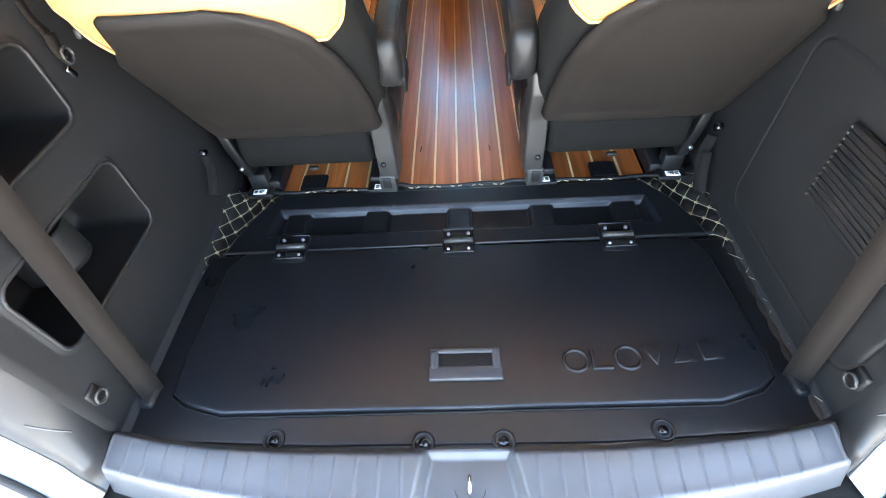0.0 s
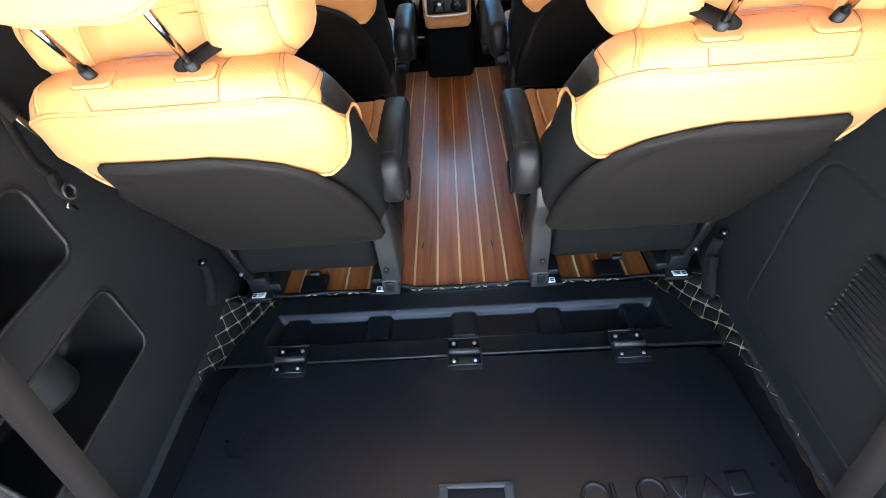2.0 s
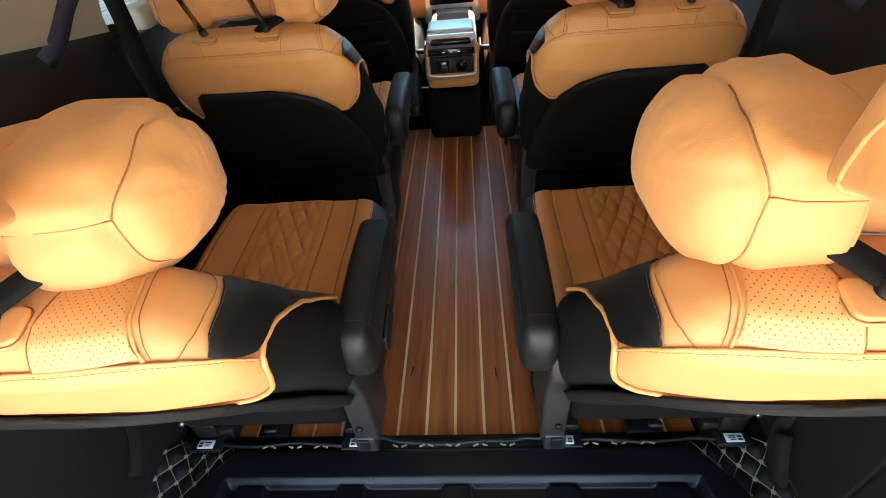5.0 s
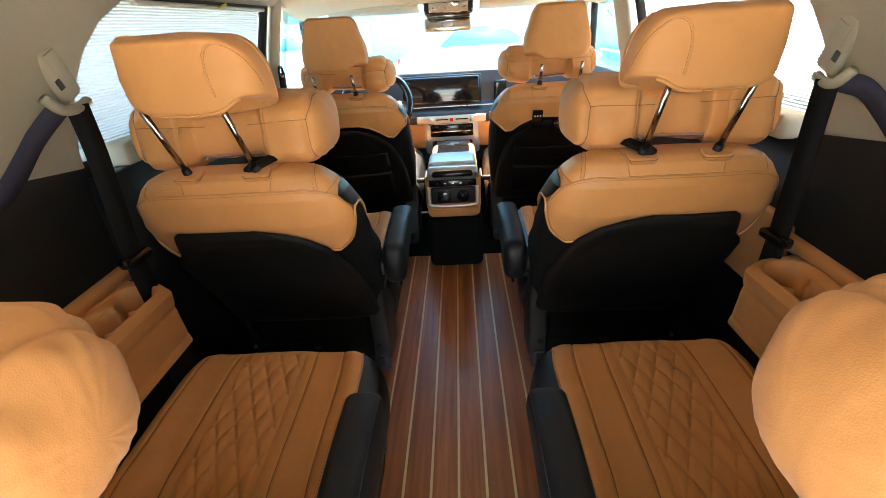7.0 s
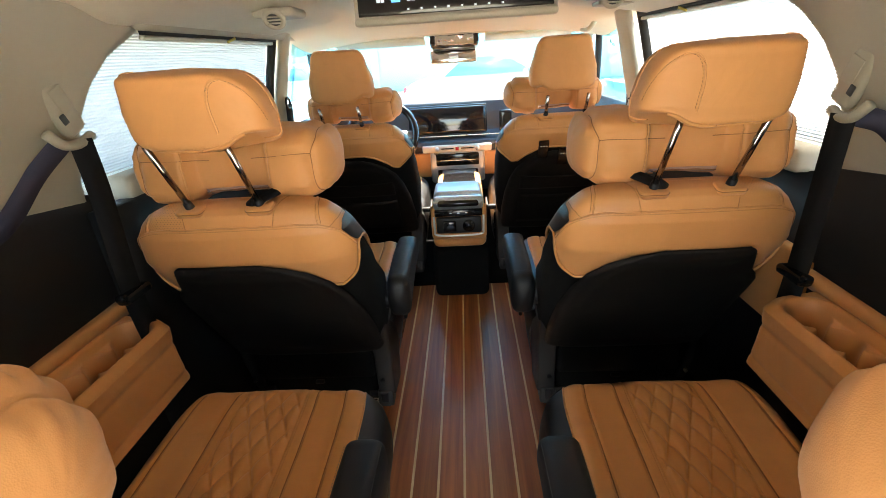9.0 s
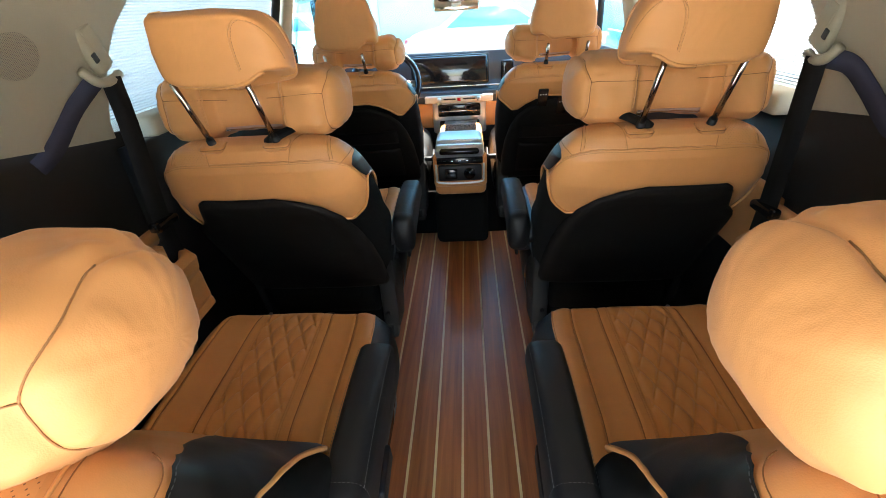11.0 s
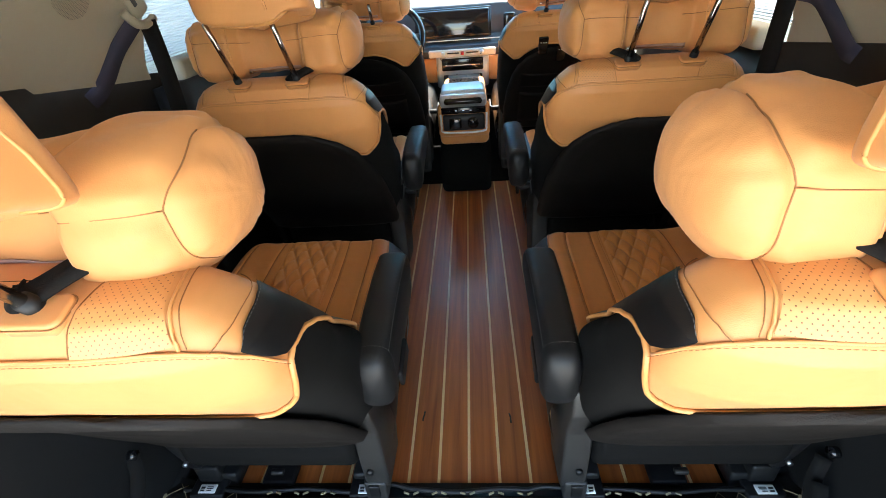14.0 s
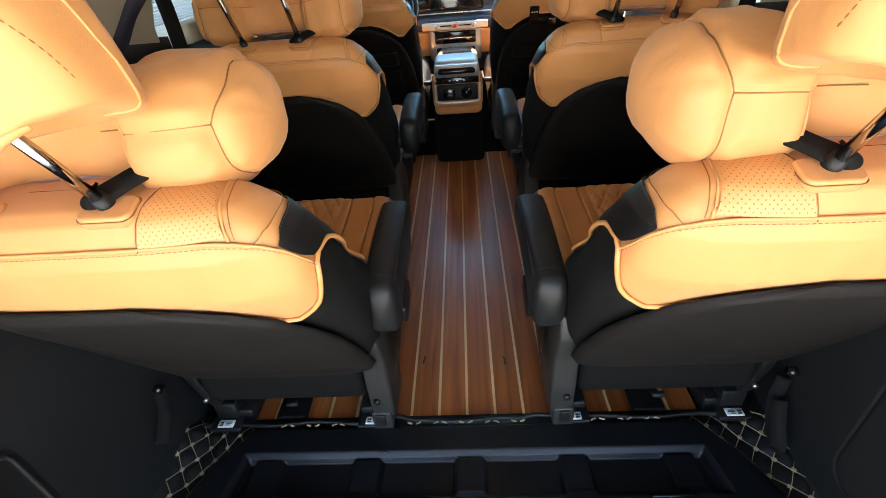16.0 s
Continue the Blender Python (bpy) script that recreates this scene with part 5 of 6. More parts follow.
part("striker", tube(smooth_line([(0.018, -0.868, 0.010), (0.018, -0.868, 0.034), (0.018, -0.880, 0.042), (0.018, -0.896, 0.034), (0.018, -0.898, 0.010)], 5), 0.0042, 10), M_CHROME, sill,
     "bright steel tailgate striker")
# corner trims that turn from the side walls into the sill, the painted flange outside them and the seal
EDGE_L = ((-0.722, -0.886, 0.012), (-0.765, -0.866, 0.050), (-0.800, -0.848, 0.082), (-0.875, -0.820, 0.160), (-0.930, -0.800, 0.320), (-0.950, -0.790, 0.620), (-0.955, -0.785, 0.925))
EDGE_R = ((0.722, -0.872, 0.022), (0.745, -0.852, 0.048), (0.786, -0.822, 0.082), (0.850, -0.800, 0.145), (0.915, -0.785, 0.320), (0.945, -0.780, 0.620), (0.955, -0.775, 0.925))


def corner(sg, edge, nm):
    rows_e = smooth_line(edge, 8)
    rows_i = smooth_line([(sg * 0.722, -0.770, 0.022), (sg * 0.737, -0.768, 0.060), (sg * 0.741, -0.768, 0.100), (sg * 0.744, -0.770, 0.200), (sg * 0.748, -0.772, 0.350), (sg * 0.754, -0.774, 0.620), (sg * 0.760, -0.776, 0.925)], 8)
    n = len(rows_e) - 1

    def at(rows, w):
        k = min(n - 1, int(w * n))
        return rows[k].lerp(rows[k + 1], w * n - k)

    def f(u, w):
        i, e = at(rows_i, w), at(rows_e, w)
        p = i.lerp(e, u)
        return p + Vector((-sg * 0.5, -0.7, 0.5)) * 0.05 * math.sin(math.pi * u) ** 0.9 * (0.35 + 0.65 * sstep(0, 0.2, w))
    bm = grid(f, 24, 60)
    if sg > 0:
        bmesh.ops.reverse_faces(bm, faces=bm.faces)
    single("corner_trim_" + nm, bm, M_CORNER, "grey plastic corner trim beside the tailgate opening", "corner trim", kind="structure")

    # pale bar drawn as the highlight along a moulded slot
    slot = [f(0.44 - 0.19 * k / 8, 0.51 - 0.11 * k / 8) for k in range(9)]
    single("slot_glint", tube(slot, 0.0020, 6), M_SILL, "pale bar that stands in for the highlight on a narrow corner trim slot", "trim slot", "trim slots")

    def fl(u, w):
        e = at(rows_e, w)
        return e + Vector((sg * 0.002, -0.001, -0.002)) + Vector((sg * 0.10, -0.10, -0.05)) * u + Vector((0, 0, -0.03)) * math.sin(math.pi * u * 0.5)
    bm = grid(fl, 8, 60)
    if sg > 0:
        bmesh.ops.reverse_faces(bm, faces=bm.faces)
    # flange shade is in the grey of its paint
    single("body_flange_" + nm, bm, M_FLANGE_SHADE, "painted flange of the tailgate opening, greyed to stand for its shade", "body flange", kind="structure")
    single("trim_gap_" + nm, tube(rows_e, 0.0028, 6), M_TYRE, "dark gap line along the corner trim", "trim gap", kind="structure")
    return [e + Vector((sg * 0.050, -0.049, -0.040)) for e in rows_e]


seal_l, seal_r = corner(-1, EDGE_L, "left"), corner(1, EDGE_R, "right")
middle = smooth_line([(-0.70, -0.945, -0.045), (-0.4, -1.012, -0.055), (0, -1.03, -0.06), (0.4, -1.012, -0.055), (0.70, -0.94, -0.045)], 8)
single("seal_channel", tube(seal_l[::-1][:-4] + middle + seal_r[4:], 0.008, 8), M_TYRE, "black rubber tailgate seal", "seal", kind="structure")


# open tailgate, raised above and behind
gate = thing("tailgate", (0, -0.83, 1.36), "open tailgate raised overhead with dark inner trim", "tailgate", kind="structure")


def gate_f(u, w, lift=0.0):
    x = (-0.76 + 1.52 * u) * (1 - 0.08 * w)
    return Vector((x, -1.02 * w, 0.34 * w - 0.10 * (w - 0.5) * (w - 0.5) + lift - 0.03 * (2 * u - 1) ** 2))


part("inner_trim", grid(gate_f, 20, 16), M_TRIM, gate, "dark inner tailgate trim")
part("outer_skin", grid(lambda u, w: gate_f(u, w, 0.06), 20, 16), M_WHITE, gate, "white painted tailgate skin")


def bump_f(u, w):
    x = -0.98 + 1.96 * u
    q = x / 0.98
    y0 = -1.05 + 0.16 * q ** 4
    a = w * math.pi / 2
    return Vector((x, y0 - 0.09 * math.sin(a), -0.05 - 0.30 * (1 - math.cos(a)) + 0.10 * q ** 6))


single("rear_bumper", thicken(grid(bump_f, 60, 14), 0.004), M_WHITE, "white painted rear bumper top", "bumper", kind="structure")
# outside skin below the windows, so that the bay is closed
for sg in (-1, 1):
    single("side_panel_right" if sg > 0 else "side_panel_left", rbox(sg * 0.99, 0.95, 0.25, 0.03, 4.0, 1.35, 0.01), M_WHITE, "white painted body side panel", "body panel", kind="structure")

# vent on the driver-far side trim
vent = thing("side_vent", (0.748, 0, 0), "ribbed black air vent let into the side trim panel", "air vent")
part("vent_backing", rbox(-0.008, -0.525, 0.392, 0.006, 0.245, 0.172, 0.002), M_TRIM, vent)
for k in range(13):
    part("slat", rbox(-0.0125, -0.525, 0.312 + 0.0133 * k, 0.010, 0.24, 0.0122, 0.003, 2), M_TRIM, vent)
    # lighter grey block stands in for the small highlight at the slat's end
    part("slat_glint", rbox(-0.0180, -0.409, 0.312 + 0.0133 * k, 0.004, 0.007, 0.0055, 0.0015, 1), M_GREYPL, vent)

# cargo belts
for sg, nm in ((-1, "left"), (1, "right")):
    X = 0.700 if sg < 0 else 0.712
    pts = [(sg * X, -0.685, 0.022), (sg * X, -0.672, 0.10), (sg * X, -0.648, 0.26), (sg * X, -0.622, 0.42), (sg * (X - 0.002), -0.603, 0.56), (sg * (X - 0.004), -0.585, 0.75), (sg * (X - 0.01), -0.57, 1.02)]
    b = thing("cargo_belt", (0, 0, 0), "brown-black seat belt webbing hanging down to the cargo floor", "seat belt", "cargo belts")
    part("webbing", tube(smooth_line(pts, 8), 0, flat=(0.047, 0.0016, (-sg * 0.75, -0.6, 0.35))), M_BELT, b)
    part("belt_anchor", rbox(sg * (X + 0.005), -0.688, 0.022, 0.03, 0.06, 0.03, 0.008), M_PLASTIC, b)
    part("belt_guide", rbox(sg * (X + 0.02), -0.57, 1.03, 0.05, 0.06, 0.08, 0.012, 3), M_BEIGE, b)
    hk = thing("tie_down_hook", (sg * (0.74 if sg < 0 else 0.748), -0.742, 0.153), "black cargo tie-down loop on the side trim", "tie-down", "tie-down hooks")
    part("hook_plate", rbox(-sg * 0.006, 0, 0, 0.016, 0.034, 0.044, 0.006), M_PLASTIC, hk)
    part("loop", tube(circle_pts((-sg * 0.022, 0, -0.004), 0.014, 20, "x"), 0.0034, 8, True), M_GREYPL, hk, "dark loop")
    # buckle strap by the outer leg
    bs = thing("buckle_strap", (sg * 0.733, -0.055, 0.19), "short black stowage strap hanging on the side trim", "strap", "buckle straps")
    hang = [(0.006, 0.014, 0.030), (0.024, -0.012, 0.006), (0.034, -0.048, -0.020), (0.036, -0.080, -0.044)] if sg < 0 else \
        [(-0.006, 0.026, 0.000), (-0.026, 0.004, -0.045), (-0.030, -0.026, -0.100), (-0.033, -0.062, -0.126), (-0.038, -0.070, -0.108), (-0.036, -0.044, -0.070), (-0.026, -0.010, -0.030)]
    part("strap", tube(smooth_line(hang, 6), 0, flat=(0.028, 0.003, (-sg * 0.6, -0.75, 0.3))), M_BELTBLK, bs)
    part("bolt", cyl((0, 0.014, 0.034), (-sg * 0.016, 0.014, 0.034), 0.011, seg=16), M_GLOSSBLK, bs)
    cv = thing("trim_clip", (sg * (0.735 if sg < 0 else 0.75), -0.205, 0.640 if sg < 0 else 0.60), "small grey trim clip on the side wall", "trim clip", "trim clips")
    part("clip", rbox(-sg * 0.006, 0, 0, 0.014, 0.016, 0.020, 0.006, 3), M_GREYPL, cv)
hb = thing("hook_belt", (-0.733, -0.27, 0.70), "brown seat belt end with bright metal tongues against the side wall", "seat belt")
part("webbing", tube(smooth_line([(0.004, -0.044, 0.185), (0.004, -0.016, 0.134), (0.002, -0.004, 0.105), (0.0, -0.008, 0.06), (-0.002, -0.011, 0.020), (-0.002, -0.010, -0.004), (0.0, 0.0, -0.034)], 8), 0, flat=(0.026, 0.002, (1, 0.25, 0.2))), M_BELT, hb)
part("folded_end", tube(smooth_line([(0.004, -0.030, 0.165), (0.010, -0.004, 0.112), (0.010, 0.004, 0.078)], 8), 0, flat=(0.030, 0.002, (1, -0.1, 0.3))), M_BELT, hb)
part("tongue", rbox(0.012, 0.012, 0.058, 0.003, 0.016, 0.046, 0.0012, 2, pose(0, 0, 0, 20)), M_CHROME, hb, "bright metal tongue")
part("belt_end", tube(smooth_line([(0.001, 0.0, -0.030), (0.002, -0.006, -0.058), (0.002, 0.004, -0.078)], 6), 0, flat=(0.034, 0.004, (1, 0.2, 0.2))), M_BELT, hb)
part("hook_ring", tube(circle_pts((0.006, 0.004, -0.074), 0.014, 18, "x"), 0.0036, 8, True), M_GREYPL, hb)
part("hook_tip", rbox(0.007, -0.014, -0.100, 0.006, 0.014, 0.026, 0.003, 2, pose(0, 0, 0, 25)), M_CHROME, hb, "bright metal hook tip")


# ---- dashboard and console ----
dash = thing("dashboard", (0, 0, 0), "dark dashboard with a wide screen and an ivory control strip", "dashboard", kind="structure")


def dash_f(u, w):
    x = -0.79 + 1.58 * u
    prof = ((2.96, 0.90), (2.80, 0.905), (2.68, 0.895), (2.60, 0.865), (2.575, 0.80), (2.57, 0.70), (2.54, 0.665), (2.50, 0.645), (2.49, 0.62), (2.53, 0.585), (2.60, 0.45), (2.64, 0.30))
    k = w * (len(prof) - 1)
    i = min(len(prof) - 2, int(k))
    y, z = [prof[i][c] + (prof[i + 1][c] - prof[i][c]) * (k - i) for c in range(2)]
    return Vector((x, y + 0.05 * (x / 0.79) ** 2, z))


part("dash_top", thicken(grid(dash_f, 40, 66), 0.01), M_DASH, dash, "soft dark dashboard moulding")
part("tan_panel", rbox(0.0, 2.535, 0.50, 1.40, 0.02, 0.15, 0.01), M_TAN, dash, "tan lower dashboard panel")
scr = part("display", rbox(-0.055, 2.535, 0.770, 0.455, 0.022, 0.150, 0.012, 3, pose(0, 0, 0, -8)), M_SCREEN, dash, "wide dark curved display")
part("display_bezel", rbox(-0.055, 2.552, 0.770, 0.475, 0.016, 0.166, 0.012, 3, pose(0, 0, 0, -8)), M_GLOSSBLK, scr)
part("side_vent", rbox(0.295, 2.545, 0.745, 0.075, 0.03, 0.13, 0.014, 3), M_GLOSSBLK, dash, "black side air vent")
part("trim_line", rbox(0.0, 2.525, 0.675, 1.2, 0.008, 0.006, 0.002), M_SATIN, dash, "thin satin trim line")
strip = part("control_strip", rbox(-0.005, 2.485, 0.606, 0.42, 0.022, 0.046, 0.010, 3, pose(0, 0, 0, 12)), M_IVORY, dash, "ivory control strip")
part("hazard_switch", slab([(-0.014, 2.470), (0.006, 2.470), (-0.004, 2.474)], 0.595, 0.615, 0), M_RED, strip, "red hazard switch")
for kx in (-0.125, 0.118):
    part("knob", cyl((kx, 2.480, 0.608), (kx, 2.458, 0.604), 0.014, 0.012, 20), M_SATIN, strip, "round satin knob")
for kx in (-0.062, 0.058):
    part("button_row", rbox(kx, 2.4735, 0.607, 0.075, 0.006, 0.008, 0.002), M_GLOSSBLK, strip)
stack = part("centre_stack", rbox(-0.005, 2.53, 0.49, 0.335, 0.06, 0.20, 0.02, 3), M_SATIN, dash, "satin silver centre stack")
part("stack_panel", rbox(-0.005, 2.505, 0.535, 0.265, 0.025, 0.075, 0.008), M_GLOSSBLK, stack)
part("stack_bar", rbox(-0.005, 2.490, 0.530, 0.22, 0.006, 0.010, 0.003), M_CHROME, stack, "chrome bar")
part("stack_bin", rbox(-0.005, 2.505, 0.442, 0.250, 0.025, 0.065, 0.008), M_GLOSSBLK, stack)

wheel = thing("steering_wheel", (-0.405, 2.22, 0.745), "black steering wheel with satin silver spokes", "steering wheel")
wm = pose(0, 0, 0, 62)
bm = tube([wm @ Vector(p) for p in circle_pts((0, 0, 0), 0.185, 48)], 0.0190, 12, True)
part("rim", bm, M_GLOSSBLK, wheel, "glossy black rim")
part("hub", rbox(0, 0, 0, 0.14, 0.10, 0.05, 0.022, 3, wm), M_VINYL, wheel)
for a in (0, 180, 270):
    q = Vector((0.175 * math.cos(radians(a)), 0.175 * math.sin(radians(a)), 0))
    part("spoke", tube([wm @ Vector((0, 0, 0.01)), wm @ q], 0, flat=(0.034, 0.010, wm @ Vector((0, 0, 1)))), M_SATIN, wheel, "satin silver spoke")
part("column", cyl((0, 0.02, -0.02), (0, 0.33, -0.13), 0.045, 0.06, 20), M_PLASTIC, wheel)

cons = thing("centre_console", (0.002, 0, 0), "tan centre console with a pale armrest lid and rear vents", "console")
part("console_body", rbox(0, 2.04, 0.385, 0.25, 0.74, 0.19, 0.03, 4), M_TAN, cons, "tan leatherette console sides")
part("armrest_lid", rbox(0, 1.790, 0.532, 0.225, 0.20, 0.055, 0.024, 4), M_LID, cons, "pale satin armrest lid")
part("front_tray", rbox(0, 2.28, 0.455, 0.215, 0.40, 0.05, 0.016, 3), M_GLOSSBLK, cons)
part("rear_surround", rbox(0, 1.665, 0.426, 0.255, 0.05, 0.168, 0.022, 4), M_TAN, cons, "tan rear surround")
part("vent_panel", rbox(0, 1.650, 0.520, 0.225, 0.05, 0.055, 0.014, 3, pose(0, 0, 0, 30)), M_SATIN, cons, "satin rear vent panel")
part("rear_vent", rbox(0, 1.628, 0.524, 0.185, 0.030, 0.026, 0.011, 3, pose(0, 0, 0, 30)), M_GLOSSBLK, cons, "black rear air outlet")
part("climate_strip", rbox(0, 1.634, 0.478, 0.215, 0.02, 0.030, 0.004), M_GLOSSBLK, cons, "glossy black climate strip")
for k in range(5):
    part("strip_mark", rbox(-0.07 + 0.035 * k, 1.6232, 0.479, 0.010, 0.001, 0.003, 0), M_WHITEGLOW if k in (1, 2, 3) else M_GREYPL, cons)
part("silver_frame", tube(smooth_line([(-0.112, 1.632, 0.462), (-0.110, 1.630, 0.40), (-0.10, 1.628, 0.375), (0, 1.626, 0.370), (0.10, 1.628, 0.375), (0.110, 1.630, 0.40), (0.112, 1.632, 0.462)], 6), 0.005, 8), M_SATIN, cons, "silver frame line")
part("socket_panel", rbox(0, 1.640, 0.418, 0.205, 0.02, 0.080, 0.010), M_PLASTIC, cons)
part("power_outlet", rbox(-0.042, 1.628, 0.415, 0.060, 0.014, 0.052, 0.010, 3), M_GLOSSBLK, cons, "square power outlet cover")
part("lighter_socket", cyl((0.045, 1.632, 0.417), (0.045, 1.620, 0.417), 0.027, seg=28), M_GLOSSBLK, cons, "round socket cap")
part("console_plinth", rbox(0, 2.02, 0.14, 0.27, 0.60, 0.28, 0.03, 3), M_CARPET, cons, "black carpeted console plinth")
single("front_mat", rbox(0, 1.86, 0.030, 0.235, 0.09, 0.055, 0.012, 2), M_CARPET, "black carpet step at the end of the deck", "carpet")

# ---- ceiling fittings ----
mon = thing("roof_monitor", (0.035, 0.93, 1.222), "flip-down roof monitor with lit icons along its lower edge", "monitor")
tilt = pose(0, 0, 0, -8)
part("monitor_case", rbox(0, 0.022, 0.048, 0.505, 0.030, 0.110, 0.010, 3, tilt), M_BEIGE, mon, "beige monitor housing")
part("monitor_lip", rbox(0, 0.012, 0.000, 0.505, 0.034, 0.020, 0.008, 3), M_BEIGE, mon)
part("monitor_glass", rbox(0, 0.004, 0.058, 0.480, 0.006, 0.094, 0.002, 2, tilt), M_SCREEN, mon, "black glossy screen")


def on_screen(x, s):
    return Vector((x, 0.004, 0.058)) + tilt @ Vector((0, -0.0042, s))


for k in range(8):
    c = on_screen(-0.115 + 0.033 * k, -0.036)
    part("icon", rbox(c.x, c.y, c.z, 0.0055, 0.0012, 0.0045, 0, 1, tilt), M_WHITEGLOW, mon)
for k in (0, 2):
    for dx in (-0.0055, 0.0055):
        for dz in (-0.0055, 0.0055):
            c = on_screen(-0.183 + 0.038 * k + dx, -0.008 + dz)
            part("app_tile", rbox(c.x, c.y, c.z, 0.0085, 0.0012, 0.0085, 0, 1, tilt), M_WHITEGLOW, mon)
c = on_screen(-0.145, -0.008)
part("app_tile", rbox(c.x, c.y, c.z, 0.022, 0.0012, 0.022, 0, 1, tilt), M_BLUEGLOW, mon, "lit blue app tile")
part("app_mark", rbox(c.x, c.y - 0.001, c.z, 0.009, 0.0012, 0.012, 0, 1, tilt), M_WHITEGLOW, mon)

for sg, nm in ((-1, "air_nozzle"), (1, "air_nozzle")):
    az = thing("air_nozzle", (sg * 0.455 + 0.01, 1.03 if sg < 0 else 1.12, 1.262), "beige round ceiling air nozzle", "air vent", "ceiling nozzles")
    part("nozzle_plate", rbox(0, 0.02, 0.004, 0.115, 0.120, 0.024, 0.011, 3), M_BEIGE, az)
    face = pose(0, -0.030, -0.012, -52)
    dome = tube([face @ Vector(p) for p in circle_pts((0, 0, 0), 0.024, 28)], 0.0075, 10, True)
    part("nozzle_ring", dome, M_BEIGE, az)
    part("nozzle_core", cyl(face @ Vector((0, 0, 0.012)), face @ Vector((0, 0, -0.003)), 0.022, 0.020, 24), M_GREYPL, az, "dark nozzle core")
    for k in (-1, 0, 1):
        part("nozzle_vane", rbox(0, 0, 0, 0.040, 0.003, 0.008, 0.001, 1, Matrix.Translation(face @ Vector((0, 0.009 * k, -0.003))) @ pose(0, 0, 0, -52)), M_BEIGE, az)
sw = thing("ceiling_switch", (0.56, 1.42, 1.262), "beige ceiling switch panel with a dark button", "switch")
part("switch_plate", rbox(0, 0, 0, 0.12, 0.10, 0.016, 0.008, 3), M_BEIGE, sw)
part("switch_button", rbox(0, -0.01, -0.010, 0.034, 0.018, 0.008, 0.003), M_INK, sw)
gh = thing("grab_handle", (0.645, 2.05, 1.215), "cream fold-down grab handle", "grab handle")
part("grip", tube(smooth_line([(0, -0.09, 0.02), (-0.02, -0.06, -0.012), (-0.02, 0.06, -0.012), (0, 0.09, 0.02)], 6), 0.010, 10), M_BEIGE, gh)
for x0, x1 in ((-0.62, -0.14), (0.17, 0.62)):
    vz = thing("sun_visor", ((x0 + x1) / 2, 2.30, 1.208), "cream sun visor folded up, still in its plastic wrap", "sun visor", "sun visors")
    part("visor_pad", rbox(0, 0, 0, x1 - x0, 0.13, 0.020, 0.009, 3, pose(0, 0, 0, -14)), M_HEADLINER, vz)
    part("plastic_wrap", rbox(0, -0.004, -0.002, x1 - x0 + 0.006, 0.137, 0.025, 0.010, 3, pose(0, 0, 0, -14)), M_GLASS, vz, "clear plastic wrap")
mir = thing("rear_view_mirror", (0.0, 2.30, 1.122), "beige-backed rear-view mirror under the windscreen header", "mirror")
tip = pose(0, 0, 0, -9)
part("mirror_case", rbox(0.004, 0.012, 0.003, 0.248, 0.025, 0.070, 0.012, 4, tip), M_BEIGE, mir, "beige mirror case")
part("mirror_face", rbox(0.004, -0.001, 0.003, 0.234, 0.004, 0.058, 0.002, 2, tip), M_CHROME, mir, "mirror glass")
part("mirror_sticker", rbox(0.004, -0.0042, -0.002, 0.05, 0.0015, 0.026, 0, 1, tip), M_LABEL, mir, "white sticker")
part("mirror_stem", cyl((0, 0.02, 0.02), (0, 0.01, 0.10), 0.010, seg=12), M_PLASTIC, mir)
oc = thing("overhead_console", (0.012, 2.27, 1.212), "dark overhead console wrapped in clear film", "overhead console")
part("console_case", rbox(0, 0, -0.012, 0.25, 0.10, 0.078, 0.018, 3, pose(0, 0, 0, -12)), M_SCREEN, oc)


def crumple(u, w):
    p = Vector((-0.098 + 0.196 * u, 0, -0.034 + 0.044 * w))
    fold = 0.010 * noise.noise(p * 34) + 0.005 * noise.noise(p * 80 + Vector((3, 1, 2)))
    return Vector((p.x, -0.066 + 0.012 * w + fold, p.z + 0.5 * fold))


part("film", thicken(grid(crumple, 40, 14), 0.001), M_CHROME, oc, "crumpled shiny film")

# ---- front belts on the middle pillars ----
for sg in (-1, 1):
    bx, bz = (-0.752, 1.03) if sg < 0 else (0.783, 0.985)
    fb = thing("front_seat_belt", (bx, 1.79, bz), "black front seat belt on the beige middle pillar", "seat belt", "front belts")
    part("slider", rbox(0, 0, 0, 0.022, 0.036, 0.075, 0.010, 3), M_SLIDER, fb, "beige height slider")
    part("ring", tube(circle_pts((-sg * 0.016, -0.004, -0.052), 0.022, 24, "x"), 0.006, 8, True), M_GLOSSBLK, fb, "black belt ring")
    part("webbing", tube(smooth_line([(-sg * 0.018, -0.004, -0.056), (-sg * 0.010, 0.0, -0.20), (-sg * 0.006, 0.01, -0.45), (-sg * 0.004, 0.015, -0.75)], 8), 0, flat=(0.046, 0.0018, (-sg, -0.3, 0.05))), M_BELTBLK, fb)

